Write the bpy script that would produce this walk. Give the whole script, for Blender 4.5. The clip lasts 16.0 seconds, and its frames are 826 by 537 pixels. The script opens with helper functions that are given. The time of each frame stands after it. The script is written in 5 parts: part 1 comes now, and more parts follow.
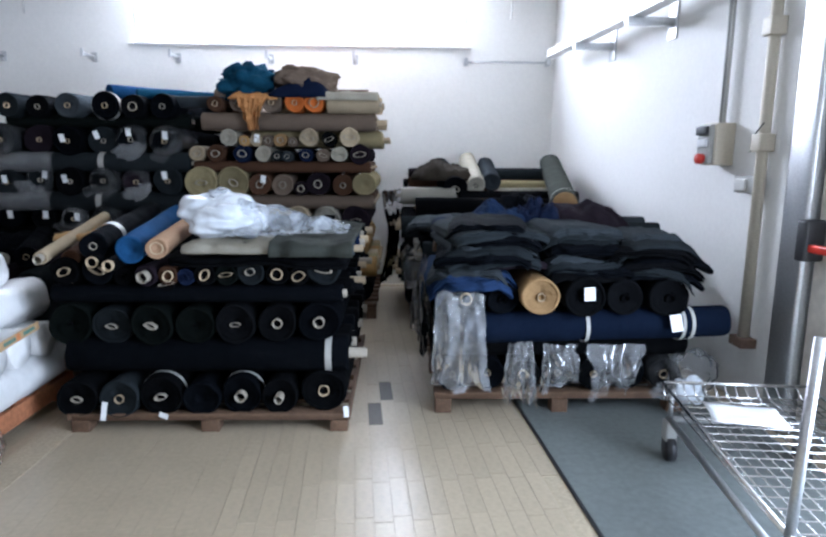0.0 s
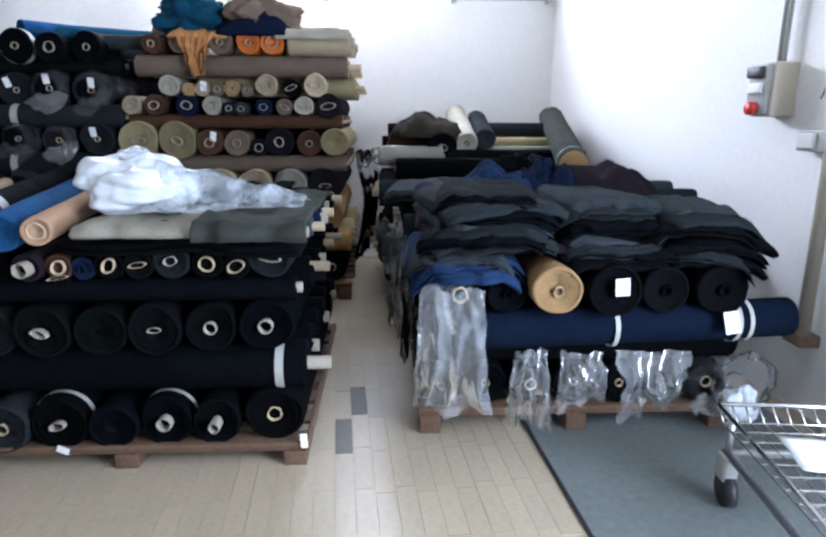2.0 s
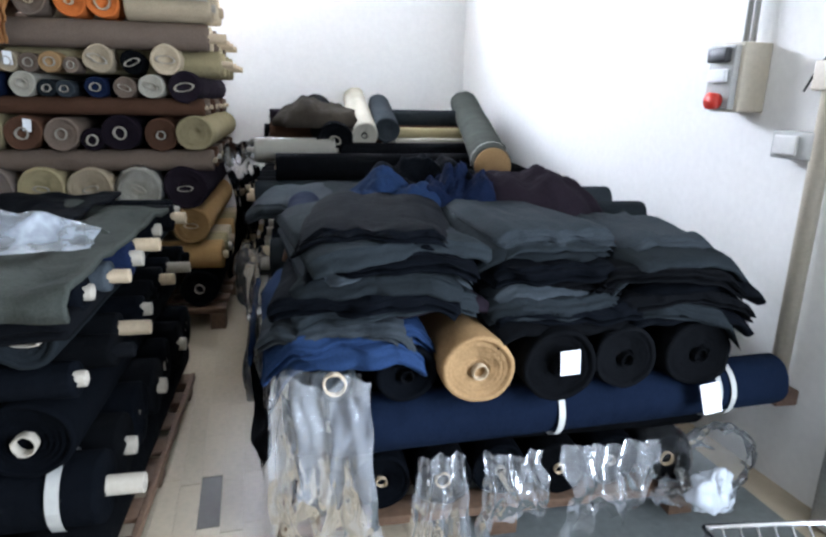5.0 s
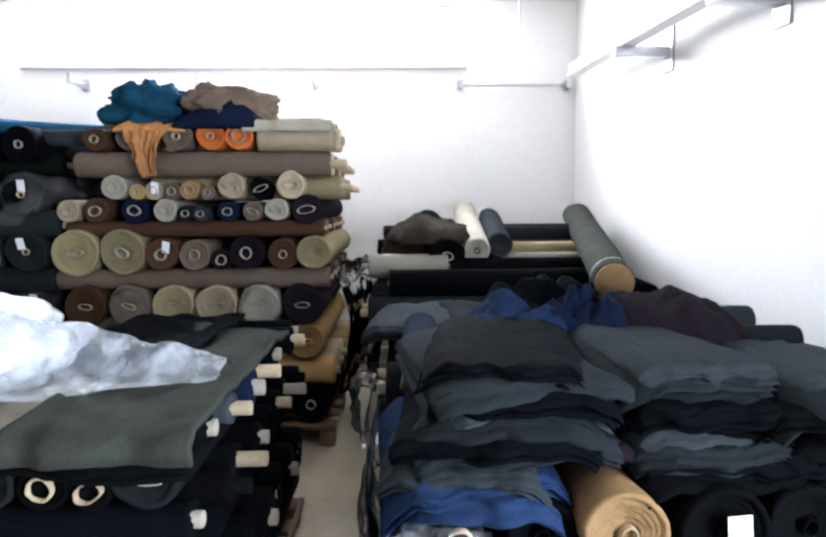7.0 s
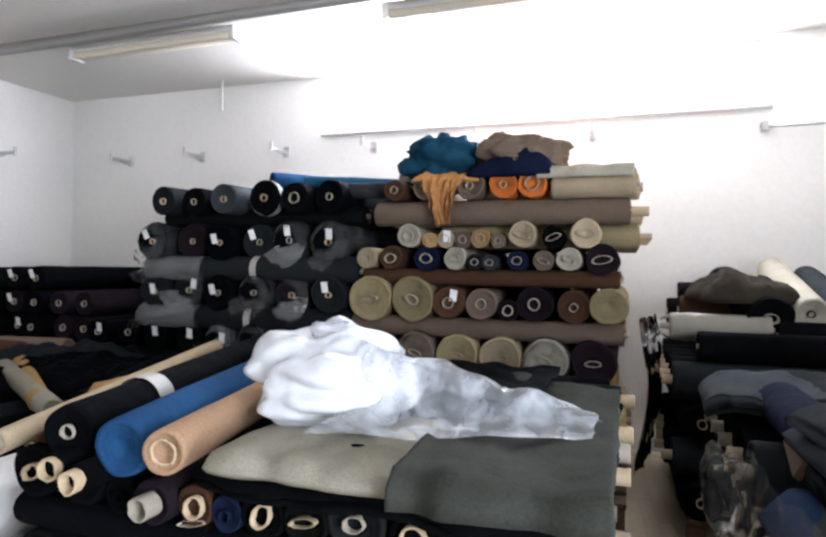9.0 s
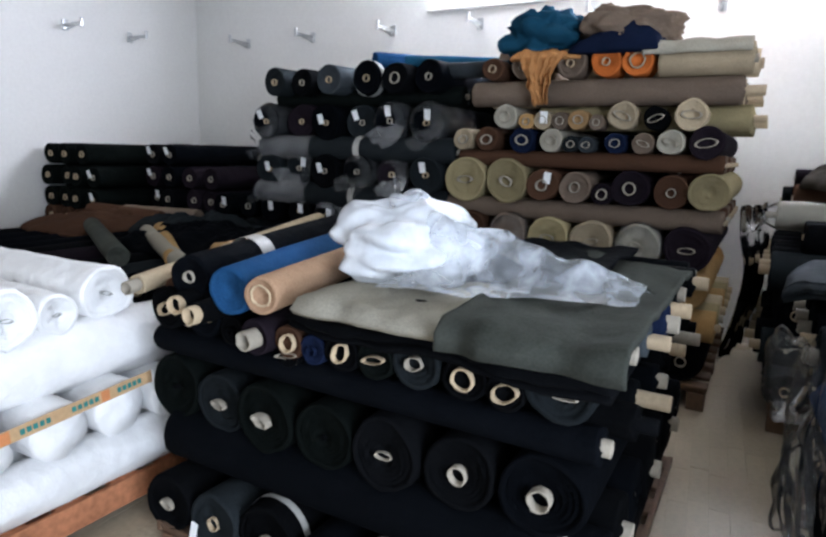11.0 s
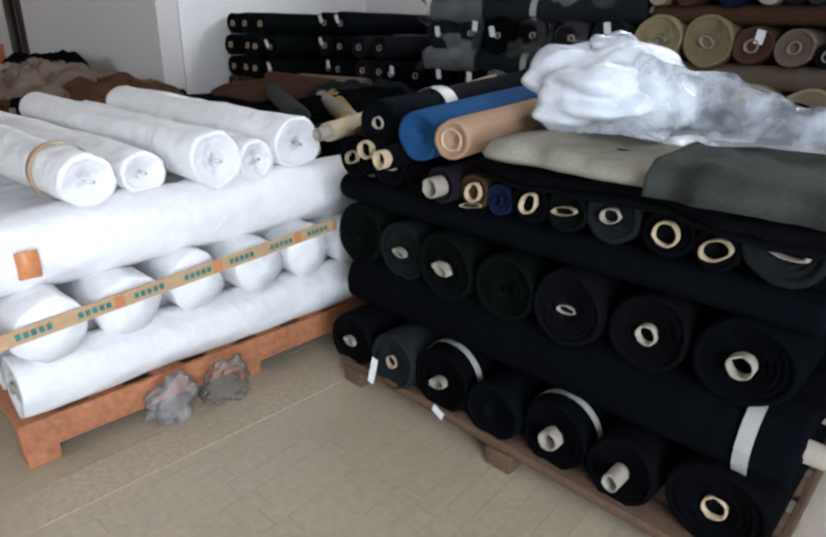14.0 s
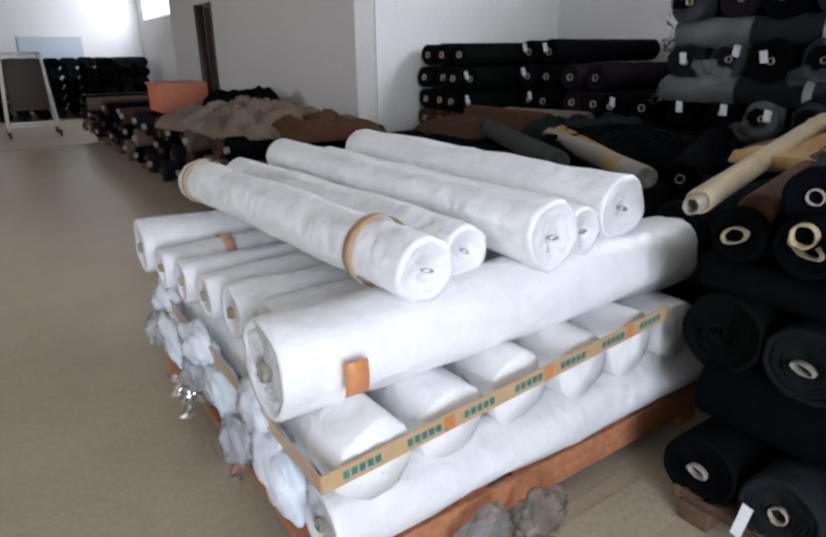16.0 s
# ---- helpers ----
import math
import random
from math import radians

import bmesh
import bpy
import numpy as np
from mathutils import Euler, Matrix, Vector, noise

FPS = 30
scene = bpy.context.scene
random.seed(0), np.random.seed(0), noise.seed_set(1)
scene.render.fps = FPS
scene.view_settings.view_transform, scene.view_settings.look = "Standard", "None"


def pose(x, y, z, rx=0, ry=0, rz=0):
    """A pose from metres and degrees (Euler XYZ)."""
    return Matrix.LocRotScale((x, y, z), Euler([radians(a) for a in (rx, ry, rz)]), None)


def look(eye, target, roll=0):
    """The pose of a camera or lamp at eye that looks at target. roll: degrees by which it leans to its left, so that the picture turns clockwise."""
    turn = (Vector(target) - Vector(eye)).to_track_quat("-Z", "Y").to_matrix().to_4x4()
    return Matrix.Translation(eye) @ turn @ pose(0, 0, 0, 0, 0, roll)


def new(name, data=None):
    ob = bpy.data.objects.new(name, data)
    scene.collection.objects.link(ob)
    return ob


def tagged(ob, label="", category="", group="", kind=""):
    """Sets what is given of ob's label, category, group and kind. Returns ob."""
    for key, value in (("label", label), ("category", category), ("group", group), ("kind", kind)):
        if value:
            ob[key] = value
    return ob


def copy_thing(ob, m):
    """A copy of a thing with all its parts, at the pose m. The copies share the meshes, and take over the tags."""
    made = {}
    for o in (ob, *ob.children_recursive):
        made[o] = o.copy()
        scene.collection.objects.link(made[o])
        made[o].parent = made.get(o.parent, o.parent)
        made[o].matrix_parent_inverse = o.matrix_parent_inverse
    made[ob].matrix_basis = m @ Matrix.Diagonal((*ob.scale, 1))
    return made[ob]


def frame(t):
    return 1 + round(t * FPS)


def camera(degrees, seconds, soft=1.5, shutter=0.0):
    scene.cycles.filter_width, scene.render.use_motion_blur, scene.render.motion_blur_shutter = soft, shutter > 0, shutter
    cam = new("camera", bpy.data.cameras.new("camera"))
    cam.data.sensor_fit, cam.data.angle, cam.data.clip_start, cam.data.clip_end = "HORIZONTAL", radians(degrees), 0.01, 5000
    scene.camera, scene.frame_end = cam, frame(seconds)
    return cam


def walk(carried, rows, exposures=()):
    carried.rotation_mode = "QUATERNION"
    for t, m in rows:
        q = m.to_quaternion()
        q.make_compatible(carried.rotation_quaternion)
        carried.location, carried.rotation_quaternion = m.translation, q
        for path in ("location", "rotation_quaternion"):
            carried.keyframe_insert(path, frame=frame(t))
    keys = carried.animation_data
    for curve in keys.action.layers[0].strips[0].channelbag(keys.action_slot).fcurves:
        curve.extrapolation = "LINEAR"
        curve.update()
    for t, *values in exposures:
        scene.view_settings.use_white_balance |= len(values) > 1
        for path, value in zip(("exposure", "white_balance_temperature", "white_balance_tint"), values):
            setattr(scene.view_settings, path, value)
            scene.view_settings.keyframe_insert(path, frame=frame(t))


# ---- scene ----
cam = camera(68.0, 16.0, soft=2.5)
PATH = [
    (0, (0.394, 0.326, 1.438), (0.444, 2.295, 1.09), 0.4),
    (0.5, (0.384, 0.512, 1.443), (0.524, 2.469, 1.057), 0.6),
    (1, (0.45, 0.726, 1.435), (0.618, 2.676, 1.024), 1.8),
    (1.5, (0.498, 0.906, 1.426), (0.569, 2.853, 0.973), 0.5),
    (2, (0.449, 1.125, 1.403), (0.547, 3.065, 0.926), 0.3),
    (2.5, (0.454, 1.309, 1.421), (0.738, 3.227, 0.93), 0.0),
    (3, (0.555, 1.53, 1.411), (0.867, 3.435, 0.886), 1.6),
    (3.2, (0.563, 1.603, 1.397), (0.909, 3.504, 0.88), 1.7),
    (5.5, (0.698, 2.024, 1.454), (1.062, 3.916, 0.917), 1.1),
    (6, (0.707, 2.068, 1.443), (1.049, 4.003, 1.068), 0.8),
    (6.5, (0.617, 2.025, 1.515), (0.861, 3.987, 1.214), 0.6),
    (7, (0.615, 2.079, 1.508), (0.658, 4.068, 1.301), -0.4),
    (7.5, (0.544, 2.151, 1.501), (0.313, 4.133, 1.364), -0.7),
    (8, (0.458, 2.192, 1.494), (0.031, 4.144, 1.422), -0.6),
    (8.5, (0.296, 2.213, 1.469), (-0.226, 4.144, 1.471), -0.8),
    (9, (0.182, 2.246, 1.426), (-0.474, 4.135, 1.424), 0.8),
    (9.2, (0.145, 2.268, 1.41), (-0.608, 4.12, 1.381), 2.4),
    (11.3, (0.386, 2.151, 1.394), (-0.576, 3.843, 0.932), 1.0),
    (11.5, (0.395, 2.147, 1.373), (-0.506, 3.853, 0.845), 1.1),
    (12, (0.407, 2.155, 1.32), (-0.438, 3.843, 0.657), 0.3),
    (12.5, (0.414, 2.181, 1.276), (-0.428, 3.857, 0.583), -0.8),
    (13, (0.397, 2.186, 1.27), (-0.423, 3.864, 0.553), -0.2),
    (13.5, (0.371, 2.169, 1.271), (-0.629, 3.741, 0.544), 0.4),
    (14, (0.267, 2.109, 1.277), (-1.015, 3.458, 0.544), 1.2),
    (14.5, (0.093, 1.998, 1.296), (-1.358, 3.162, 0.562), -1.3),
    (15, (-0.094, 1.937, 1.311), (-1.588, 3.074, 0.621), 1.3),
    (15.5, (-0.332, 1.965, 1.303), (-1.877, 3.049, 0.641), 1.0),
    (16, (-0.557, 1.952, 1.311), (-2.113, 3.016, 0.644), -0.7),
]
walk(cam, [(t, look(eye, target, roll)) for t, eye, target, roll in PATH],
     [(0.0, 0.15, 5600, 15), (1.5, 0.35, 5550, 16), (3.0, 0.55, 5600, 15), (5.5, 0.65, 5850, 14), (7.0, 0.65, 6000, 16), (9.0, 0.55, 6350, 18), (11.5, 0.15, 5900, 15), (12.5, -0.08, 5800, 14), (14.0, 0.10, 6150, 16), (16.0, 0.0, 6150, 17)])

# ---- world and light ----
world = bpy.data.worlds.new("world")
scene.world = world
world.use_nodes = True
sky = world.node_tree.nodes.new("ShaderNodeTexSky")
sky.sky_type, sky.sun_disc, sky.sun_elevation, sky.sun_rotation = "NISHITA", False, math.radians(40), math.radians(200)
world.node_tree.links.new(sky.outputs[0], world.node_tree.nodes["Background"].inputs[0])
world.node_tree.nodes["Background"].inputs[1].default_value = 0.12
scene.view_settings.exposure = 0.0


def area_light(name, m, sx, sy, power, colour):
    data = bpy.data.lights.new(name, "AREA")
    data.shape, data.size, data.size_y, data.energy, data.color = "RECTANGLE", sx, sy, power, colour
    ob = new(name, data)
    ob.matrix_world = m
    return ob


area_light("window_daylight", look((-0.69, 7.66, 2.96), (-0.69, 5.6, 2.5)), 3.66, 0.48, 245, (0.90, 0.95, 1.0))
area_light("doorway_daylight", look((2.93, 1.2, 1.35), (-1.0, 2.6, 1.2)), 2.0, 2.2, 210, (0.85, 0.94, 1.0))
area_light("hall_daylight", look((-16.5, 5.85, 2.5), (-16.5, 2.0, 1.0)), 2.4, 0.6, 70, (0.90, 0.95, 1.0))
# Added fill lamp at an unseen south-wall opening, to brighten the grey hall wall.
area_light("hall_front_fill", look((-8.0, -3.9, 2.3), (-8.0, 3.0, 0.6)), 3.4, 0.9, 105, (0.95, 0.97, 1.0))

# ---- materials ----


def material(name, colour, rough=0.8, metal=0.0, grain=60.0, bump=0.2, vary=0.25, large=1.3, sheen=0.0, spread=0.12, coat=0.0, spec=0.5, wrinkle=0.0):
    """Principled paint with fine grain, broad blotches and a small change from object to object."""
    m = bpy.data.materials.new(name)
    m.use_nodes = True
    n, l = m.node_tree.nodes, m.node_tree.links
    p = n["Principled BSDF"]
    p.inputs["Roughness"].default_value, p.inputs["Metallic"].default_value = rough, metal
    p.inputs["Specular IOR Level"].default_value = spec
    p.inputs["Sheen Weight"].default_value, p.inputs["Coat Weight"].default_value = sheen, coat
    co = n.new("ShaderNodeTexCoord")
    fine, broad = n.new("ShaderNodeTexNoise"), n.new("ShaderNodeTexNoise")
    for node, scale, detail in ((fine, grain, 5.0), (broad, large, 4.0)):
        node.inputs["Scale"].default_value, node.inputs["Detail"].default_value = scale, detail
        l.new(co.outputs["Object"], node.inputs["Vector"])
    info = n.new("ShaderNodeObjectInfo")
    add = n.new("ShaderNodeMath")
    add.operation = "MULTIPLY_ADD"
    l.new(broad.outputs["Fac"], add.inputs[0])
    add.inputs[1].default_value = 0.6
    l.new(fine.outputs["Fac"], add.inputs[2])
    value = n.new("ShaderNodeMapRange")
    l.new(add.outputs[0], value.inputs[0])
    value.inputs[1].default_value, value.inputs[2].default_value = 0.5, 1.1
    value.inputs[3].default_value, value.inputs[4].default_value = 1 - vary, 1 + vary
    rnd = n.new("ShaderNodeMapRange")
    l.new(info.outputs["Random"], rnd.inputs[0])
    rnd.inputs[3].default_value, rnd.inputs[4].default_value = 1 - spread, 1 + spread
    both = n.new("ShaderNodeMath")
    both.operation = "MULTIPLY"
    l.new(value.outputs[0], both.inputs[0])
    l.new(rnd.outputs[0], both.inputs[1])
    mix = n.new("ShaderNodeVectorMath")
    mix.operation = "SCALE"
    mix.inputs[0].default_value = colour
    l.new(both.outputs[0], mix.inputs["Scale"])
    l.new(mix.outputs[0], p.inputs["Base Color"])
    b = n.new("ShaderNodeBump")
    b.inputs["Strength"].default_value, b.inputs["Distance"].default_value = bump, 0.004
    l.new(fine.outputs["Fac"], b.inputs["Height"])
    if wrinkle:
        slow = n.new("ShaderNodeBump")
        slow.inputs["Strength"].default_value, slow.inputs["Distance"].default_value = wrinkle, 0.05
        l.new(broad.outputs["Fac"], slow.inputs["Height"])
        l.new(slow.outputs[0], b.inputs["Normal"])
    l.new(b.outputs[0], p.inputs["Normal"])
    return m


def cloth(name, colour, rough=0.95, sheen=0.0):
    return material("cloth_" + name, colour, rough, grain=160, bump=0.35, vary=0.2, large=5, sheen=sheen, spread=0.25, spec=0.03, wrinkle=0.55)


def film(name, colour, cover, rough=0.12, low=0.45, high=1.7):
    """Thin clear plastic: mostly see-through, with a milky share that grows where it is crumpled, and a gloss."""
    m = bpy.data.materials.new(name)
    m.use_nodes = True
    n, l = m.node_tree.nodes, m.node_tree.links
    clear, milk, gloss, thin, top = (n.new(k) for k in ("ShaderNodeBsdfTransparent", "ShaderNodeBsdfDiffuse", "ShaderNodeBsdfGlossy", "ShaderNodeMixShader", "ShaderNodeMixShader"))
    pass_on, both = n.new("ShaderNodeBsdfTranslucent"), n.new("ShaderNodeMixShader")
    milk.inputs["Color"].default_value = (*colour, 1)
    pass_on.inputs["Color"].default_value = (*colour, 1)
    gloss.inputs["Roughness"].default_value = rough
    both.inputs[0].default_value = 0.25
    co, noise_node, ramp = n.new("ShaderNodeTexCoord"), n.new("ShaderNodeTexNoise"), n.new("ShaderNodeMapRange")
    noise_node.inputs["Scale"].default_value, noise_node.inputs["Detail"].default_value = 16, 5
    noise_node.inputs["Distortion"].default_value = 0.3
    stretch = n.new("ShaderNodeVectorMath")
    stretch.operation = "MULTIPLY"
    stretch.inputs[1].default_value = (1.0, 1.0, 0.4)
    l.new(co.outputs["Object"], stretch.inputs[0])
    l.new(stretch.outputs[0], noise_node.inputs["Vector"])
    l.new(noise_node.outputs["Fac"], ramp.inputs[0])
    ramp.inputs[1].default_value, ramp.inputs[2].default_value = 0.35, 0.7
    ramp.inputs[3].default_value, ramp.inputs[4].default_value = cover * low, min(1.0, cover * high)
    bump = n.new("ShaderNodeBump")
    bump.inputs["Strength"].default_value, bump.inputs["Distance"].default_value = 0.2, 0.012
    l.new(noise_node.outputs["Fac"], bump.inputs["Height"])
    fresnel = n.new("ShaderNodeFresnel")
    fresnel.inputs["IOR"].default_value = 1.22
    for node in (milk, gloss, fresnel):
        l.new(bump.outputs[0], node.inputs["Normal"])
    l.new(milk.outputs[0], both.inputs[1])
    l.new(pass_on.outputs[0], both.inputs[2])
    l.new(ramp.outputs[0], thin.inputs[0])
    l.new(clear.outputs[0], thin.inputs[1])
    l.new(both.outputs[0], thin.inputs[2])
    l.new(fresnel.outputs[0], top.inputs[0])
    l.new(thin.outputs[0], top.inputs[1])
    l.new(gloss.outputs[0], top.inputs[2])
    l.new(top.outputs[0], n["Material Output"].inputs[0])
    return m


WALL = material("white_wall_paint", (0.80, 0.79, 0.765), 0.85, grain=35, bump=0.12, vary=0.04, large=0.7, spread=0.0)
CEIL = material("ceiling_paint", (0.74, 0.72, 0.68), 0.9, grain=30, bump=0.1, vary=0.05, large=0.6, spread=0.0)
# Hall wall: one even tone, greyer and darker than WALL.
GREYWALL = material("grey_hall_wall", (0.60, 0.58, 0.55), 0.85, grain=35, bump=0.12, vary=0.05, large=0.6, spread=0.0)
FLOOR = material("beige_floor", (0.46, 0.385, 0.275), 0.35, grain=9, bump=0.06, vary=0.16, large=1.1, spread=0.0)
GROUT = material("tile_grout", (0.43, 0.36, 0.257), 0.8, vary=0.2, spread=0.0)
TILE = material("beige_tile", (0.46, 0.385, 0.275), 0.33, grain=40, bump=0.07, vary=0.12, large=3, spread=0.05)
TILE_DARK = material("dark_tile", (0.095, 0.078, 0.063), 0.4, grain=40, bump=0.07, vary=0.2, large=3)
MAT = material("grey_floor_paint", (0.155, 0.17, 0.165), 0.5, grain=30, bump=0.1, vary=0.18, large=1.6, spread=0.0)
STEEL = material("galvanised_steel", (0.55, 0.56, 0.57), 0.35, 0.9, grain=80, bump=0.1, vary=0.15)
WIRE = material("chromed_wire", (0.72, 0.72, 0.72), 0.25, 1.0, vary=0.1)
WHITEMETAL = material("white_enamel", (0.75, 0.74, 0.71), 0.4, vary=0.06)
BEIGEPLASTIC = material("beige_plastic", (0.50, 0.45, 0.36), 0.5, vary=0.08)
GREYPLASTIC = material("grey_plastic", (0.38, 0.38, 0.36), 0.45, vary=0.1)
BLACKPLASTIC = material("black_plastic", (0.02, 0.02, 0.022), 0.45, vary=0.2)
REDPLASTIC = material("red_plastic", (0.55, 0.035, 0.02), 0.35, vary=0.1)
WOOD = material("pallet_wood", (0.115, 0.066, 0.038), 0.8, grain=45, bump=0.4, vary=0.3, large=4)
REDWOOD = material("orange_pallet_wood", (0.42, 0.165, 0.075), 0.8, grain=45, bump=0.4, vary=0.3, large=4)
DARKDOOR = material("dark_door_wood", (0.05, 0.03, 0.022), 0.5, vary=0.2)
BOARD = material("pale_blue_board", (0.48, 0.55, 0.58), 0.6, vary=0.08)
CARD = material("cardboard_core", (0.40, 0.31, 0.20), 0.85, grain=70, bump=0.2, vary=0.15, spread=0.25)
PALECARD = material("pale_cardboard_core", (0.31, 0.275, 0.22), 0.8, grain=70, bump=0.2, vary=0.12, spread=0.12)
PAPER = material("white_paper", (0.78, 0.79, 0.80), 0.7, vary=0.05)
TAPE = material("cream_tape", (0.34, 0.335, 0.31), 0.55, vary=0.08)
BROWNTAPE = material("brown_parcel_tape", (0.50, 0.33, 0.18), 0.35, vary=0.12, coat=0.3)
TEAL = material("teal_print", (0.03, 0.20, 0.19), 0.5, vary=0.1)
ORANGETAPE = material("orange_tape", (0.58, 0.23, 0.09), 0.4, vary=0.1)
TUBE_LAMP = material("lamp_diffuser", (0.66, 0.60, 0.48), 0.4, vary=0.05)
ORANGEBOX = material("orange_crate_plastic", (0.42, 0.12, 0.05), 0.5, vary=0.2)
WHITECLOTH = material("white_wrapped_cloth", (0.83, 0.83, 0.83), 0.45, grain=20, bump=0.9, vary=0.05, large=7, spread=0.03, coat=0.2, wrinkle=0.5)
BLACK = cloth("black", (0.0030, 0.0033, 0.0039))
INK = cloth("ink_navy", (0.0022, 0.0028, 0.0040))
CHARCOAL = cloth("charcoal", (0.0135, 0.0165, 0.0185))
SLATE = cloth("slate", (0.033, 0.039, 0.044))
GREEN = cloth("bottle_green", (0.0038, 0.0052, 0.0047))
NAVY = cloth("navy", (0.007, 0.0115, 0.03))
DENIM = cloth("denim", (0.013, 0.026, 0.064))
BLUE = cloth("blue", (0.016, 0.064, 0.16))
TEALCLOTH = cloth("teal", (0.014, 0.07, 0.125))
BEIGE = cloth("beige", (0.38, 0.24, 0.15))
SAND = cloth("sand", (0.42, 0.34, 0.23))
KHAKI = cloth("khaki", (0.27, 0.225, 0.125))
OCHRE = cloth("ochre", (0.36, 0.22, 0.09))
OLIVE = cloth("olive", (0.047, 0.051, 0.044))
STONE = cloth("stone", (0.29, 0.27, 0.22))
SANDGREY = cloth("sand_grey", (0.17, 0.145, 0.11))
TAUPE = cloth("taupe", (0.14, 0.105, 0.08))
BROWN = cloth("brown", (0.07, 0.036, 0.022))
PLUM = cloth("plum", (0.013, 0.0095, 0.013))
ORANGE = cloth("orange", (0.48, 0.13, 0.03))
TAN = cloth("tan", (0.29, 0.18, 0.085))
ORANGE_TAN = cloth("orange_tan", (0.42, 0.20, 0.075))
MIDNIGHT = cloth("midnight", (0.0042, 0.0075, 0.017))
UMBER = cloth("umber", (0.032, 0.026, 0.02))
FILM = film("clear_film", (0.72, 0.74, 0.76), 0.06, 0.12, 0.8, 1.2)
MILKY = film("milky_film", (0.82, 0.84, 0.87), 0.19, 0.13, 0.7, 1.35)
BAG = film("white_bag_film", (0.90, 0.945, 1.0), 0.88, 0.18, 0.85, 1.12)
CLEARBAG = film("clear_bag_film", (0.86, 0.92, 1.0), 0.30, 0.12)
GLASS = bpy.data.materials.new("window_glass")
GLASS.use_nodes = True
GLASS.node_tree.nodes["Principled BSDF"].inputs["Transmission Weight"].default_value = 1.0
GLASS.node_tree.nodes["Principled BSDF"].inputs["Roughness"].default_value = 0.02

rng = random.Random(7)

# ---- building blocks ----


def finish(name, bm, mat, smooth=True):
    me = bpy.data.meshes.new(name)
    bmesh.ops.recalc_face_normals(bm, faces=bm.faces[:])
    bm.to_mesh(me)
    bm.free()
    me.materials.append(mat)
    for f in me.polygons:
        f.use_smooth = smooth
    return me


def part(name, bm, mat, parent, label="", m=None, smooth=True):
    ob = new(name, finish(name, bm, mat, smooth))
    ob.parent = parent
    if m is not None:
        ob.matrix_basis = m
    if label:
        tagged(ob, label)
    return ob


def thing(name, label, category, m, group=""):
    ob = new(name)
    ob.empty_display_size = 0.1
    ob.matrix_basis = m
    return tagged(ob, label, category, group)


def solid(name, bm, mat, label, category, m=None, group="", kind="", smooth=True):
    ob = new(name, finish(name, bm, mat, smooth))
    if m is not None:
        ob.matrix_basis = m
    return tagged(ob, label, category, group, kind)


def box(x0, y0, z0, x1, y1, z1, bevel=0.0, bm=None):
    bm = bm or bmesh.new()
    vs = bmesh.ops.create_cube(bm, size=1.0)["verts"]
    for v in vs:
        v.co = Vector((x0 + (v.co.x + 0.5) * (x1 - x0), y0 + (v.co.y + 0.5) * (y1 - y0), z0 + (v.co.z + 0.5) * (z1 - z0)))
    if bevel:
        es = list({e for v in vs for e in v.link_edges})
        bmesh.ops.bevel(bm, geom=es, offset=bevel, segments=2, affect="EDGES", profile=0.6)
    return bm


def bar(p, q, r, seg=8, bm=None):
    """A round bar from p to q."""
    bm = bm or bmesh.new()
    p, q = Vector(p), Vector(q)
    d = q - p
    m = Matrix.Translation((p + q) / 2) @ d.to_track_quat("Z", "Y").to_matrix().to_4x4()
    bmesh.ops.create_cone(bm, cap_ends=True, segments=seg, radius1=r, radius2=r, depth=d.length, matrix=m)
    return bm


def grid(nu, nv, f, close=False, thick=0.0):
    """A sheet from f(u, v); thick gives it a second face below."""
    bm = bmesh.new()
    tops = [[bm.verts.new(f(i / nu, j / nv)) for j in range(nv + 1)] for i in range(nu + 1)]
    for i in range(nu):
        for j in range(nv):
            bm.faces.new((tops[i][j], tops[i + 1][j], tops[i + 1][j + 1], tops[i][j + 1]))
    if thick:
        bm.normal_update()
        low = {v: bm.verts.new(v.co - v.normal * thick) for row in tops for v in row}
        for i in range(nu):
            for j in range(nv):
                bm.faces.new([low[v] for v in (tops[i][j + 1], tops[i + 1][j + 1], tops[i + 1][j], tops[i][j])])
        rim = [tops[i][0] for i in range(nu + 1)] + [tops[nu][j] for j in range(1, nv + 1)]
        rim += [tops[i][nv] for i in range(nu - 1, -1, -1)] + [tops[0][j] for j in range(nv - 1, 0, -1)]
        for a, b in zip(rim, rim[1:] + rim[:1]):
            bm.faces.new((a, b, low[b], low[a]))
    return bm


def crease(x, y, z, scale, octaves=4):
    """Sharp folds: 0 in the valleys to about 1."""
    s, a, f = 0.0, 0.5, scale
    for _ in range(octaves):
        s += a * (1 - abs(noise.noise(Vector((x * f, y * f, z * f + 3.7)))) * 2.2)
        a, f = a * 0.5, f * 1.9
    return s


def billow(x, y, z, scale, octaves=3):
    """Puffed panels with sharp valleys between them: 0 in the valleys to about 1."""
    s, a, f = 0.0, 0.6, scale
    for _ in range(octaves):
        s += a * min(1.0, abs(noise.noise(Vector((x * f + 1.3, y * f, z * f + 3.7)))) * 2.4)
        a, f = a * 0.42, f * 2.1
    return s


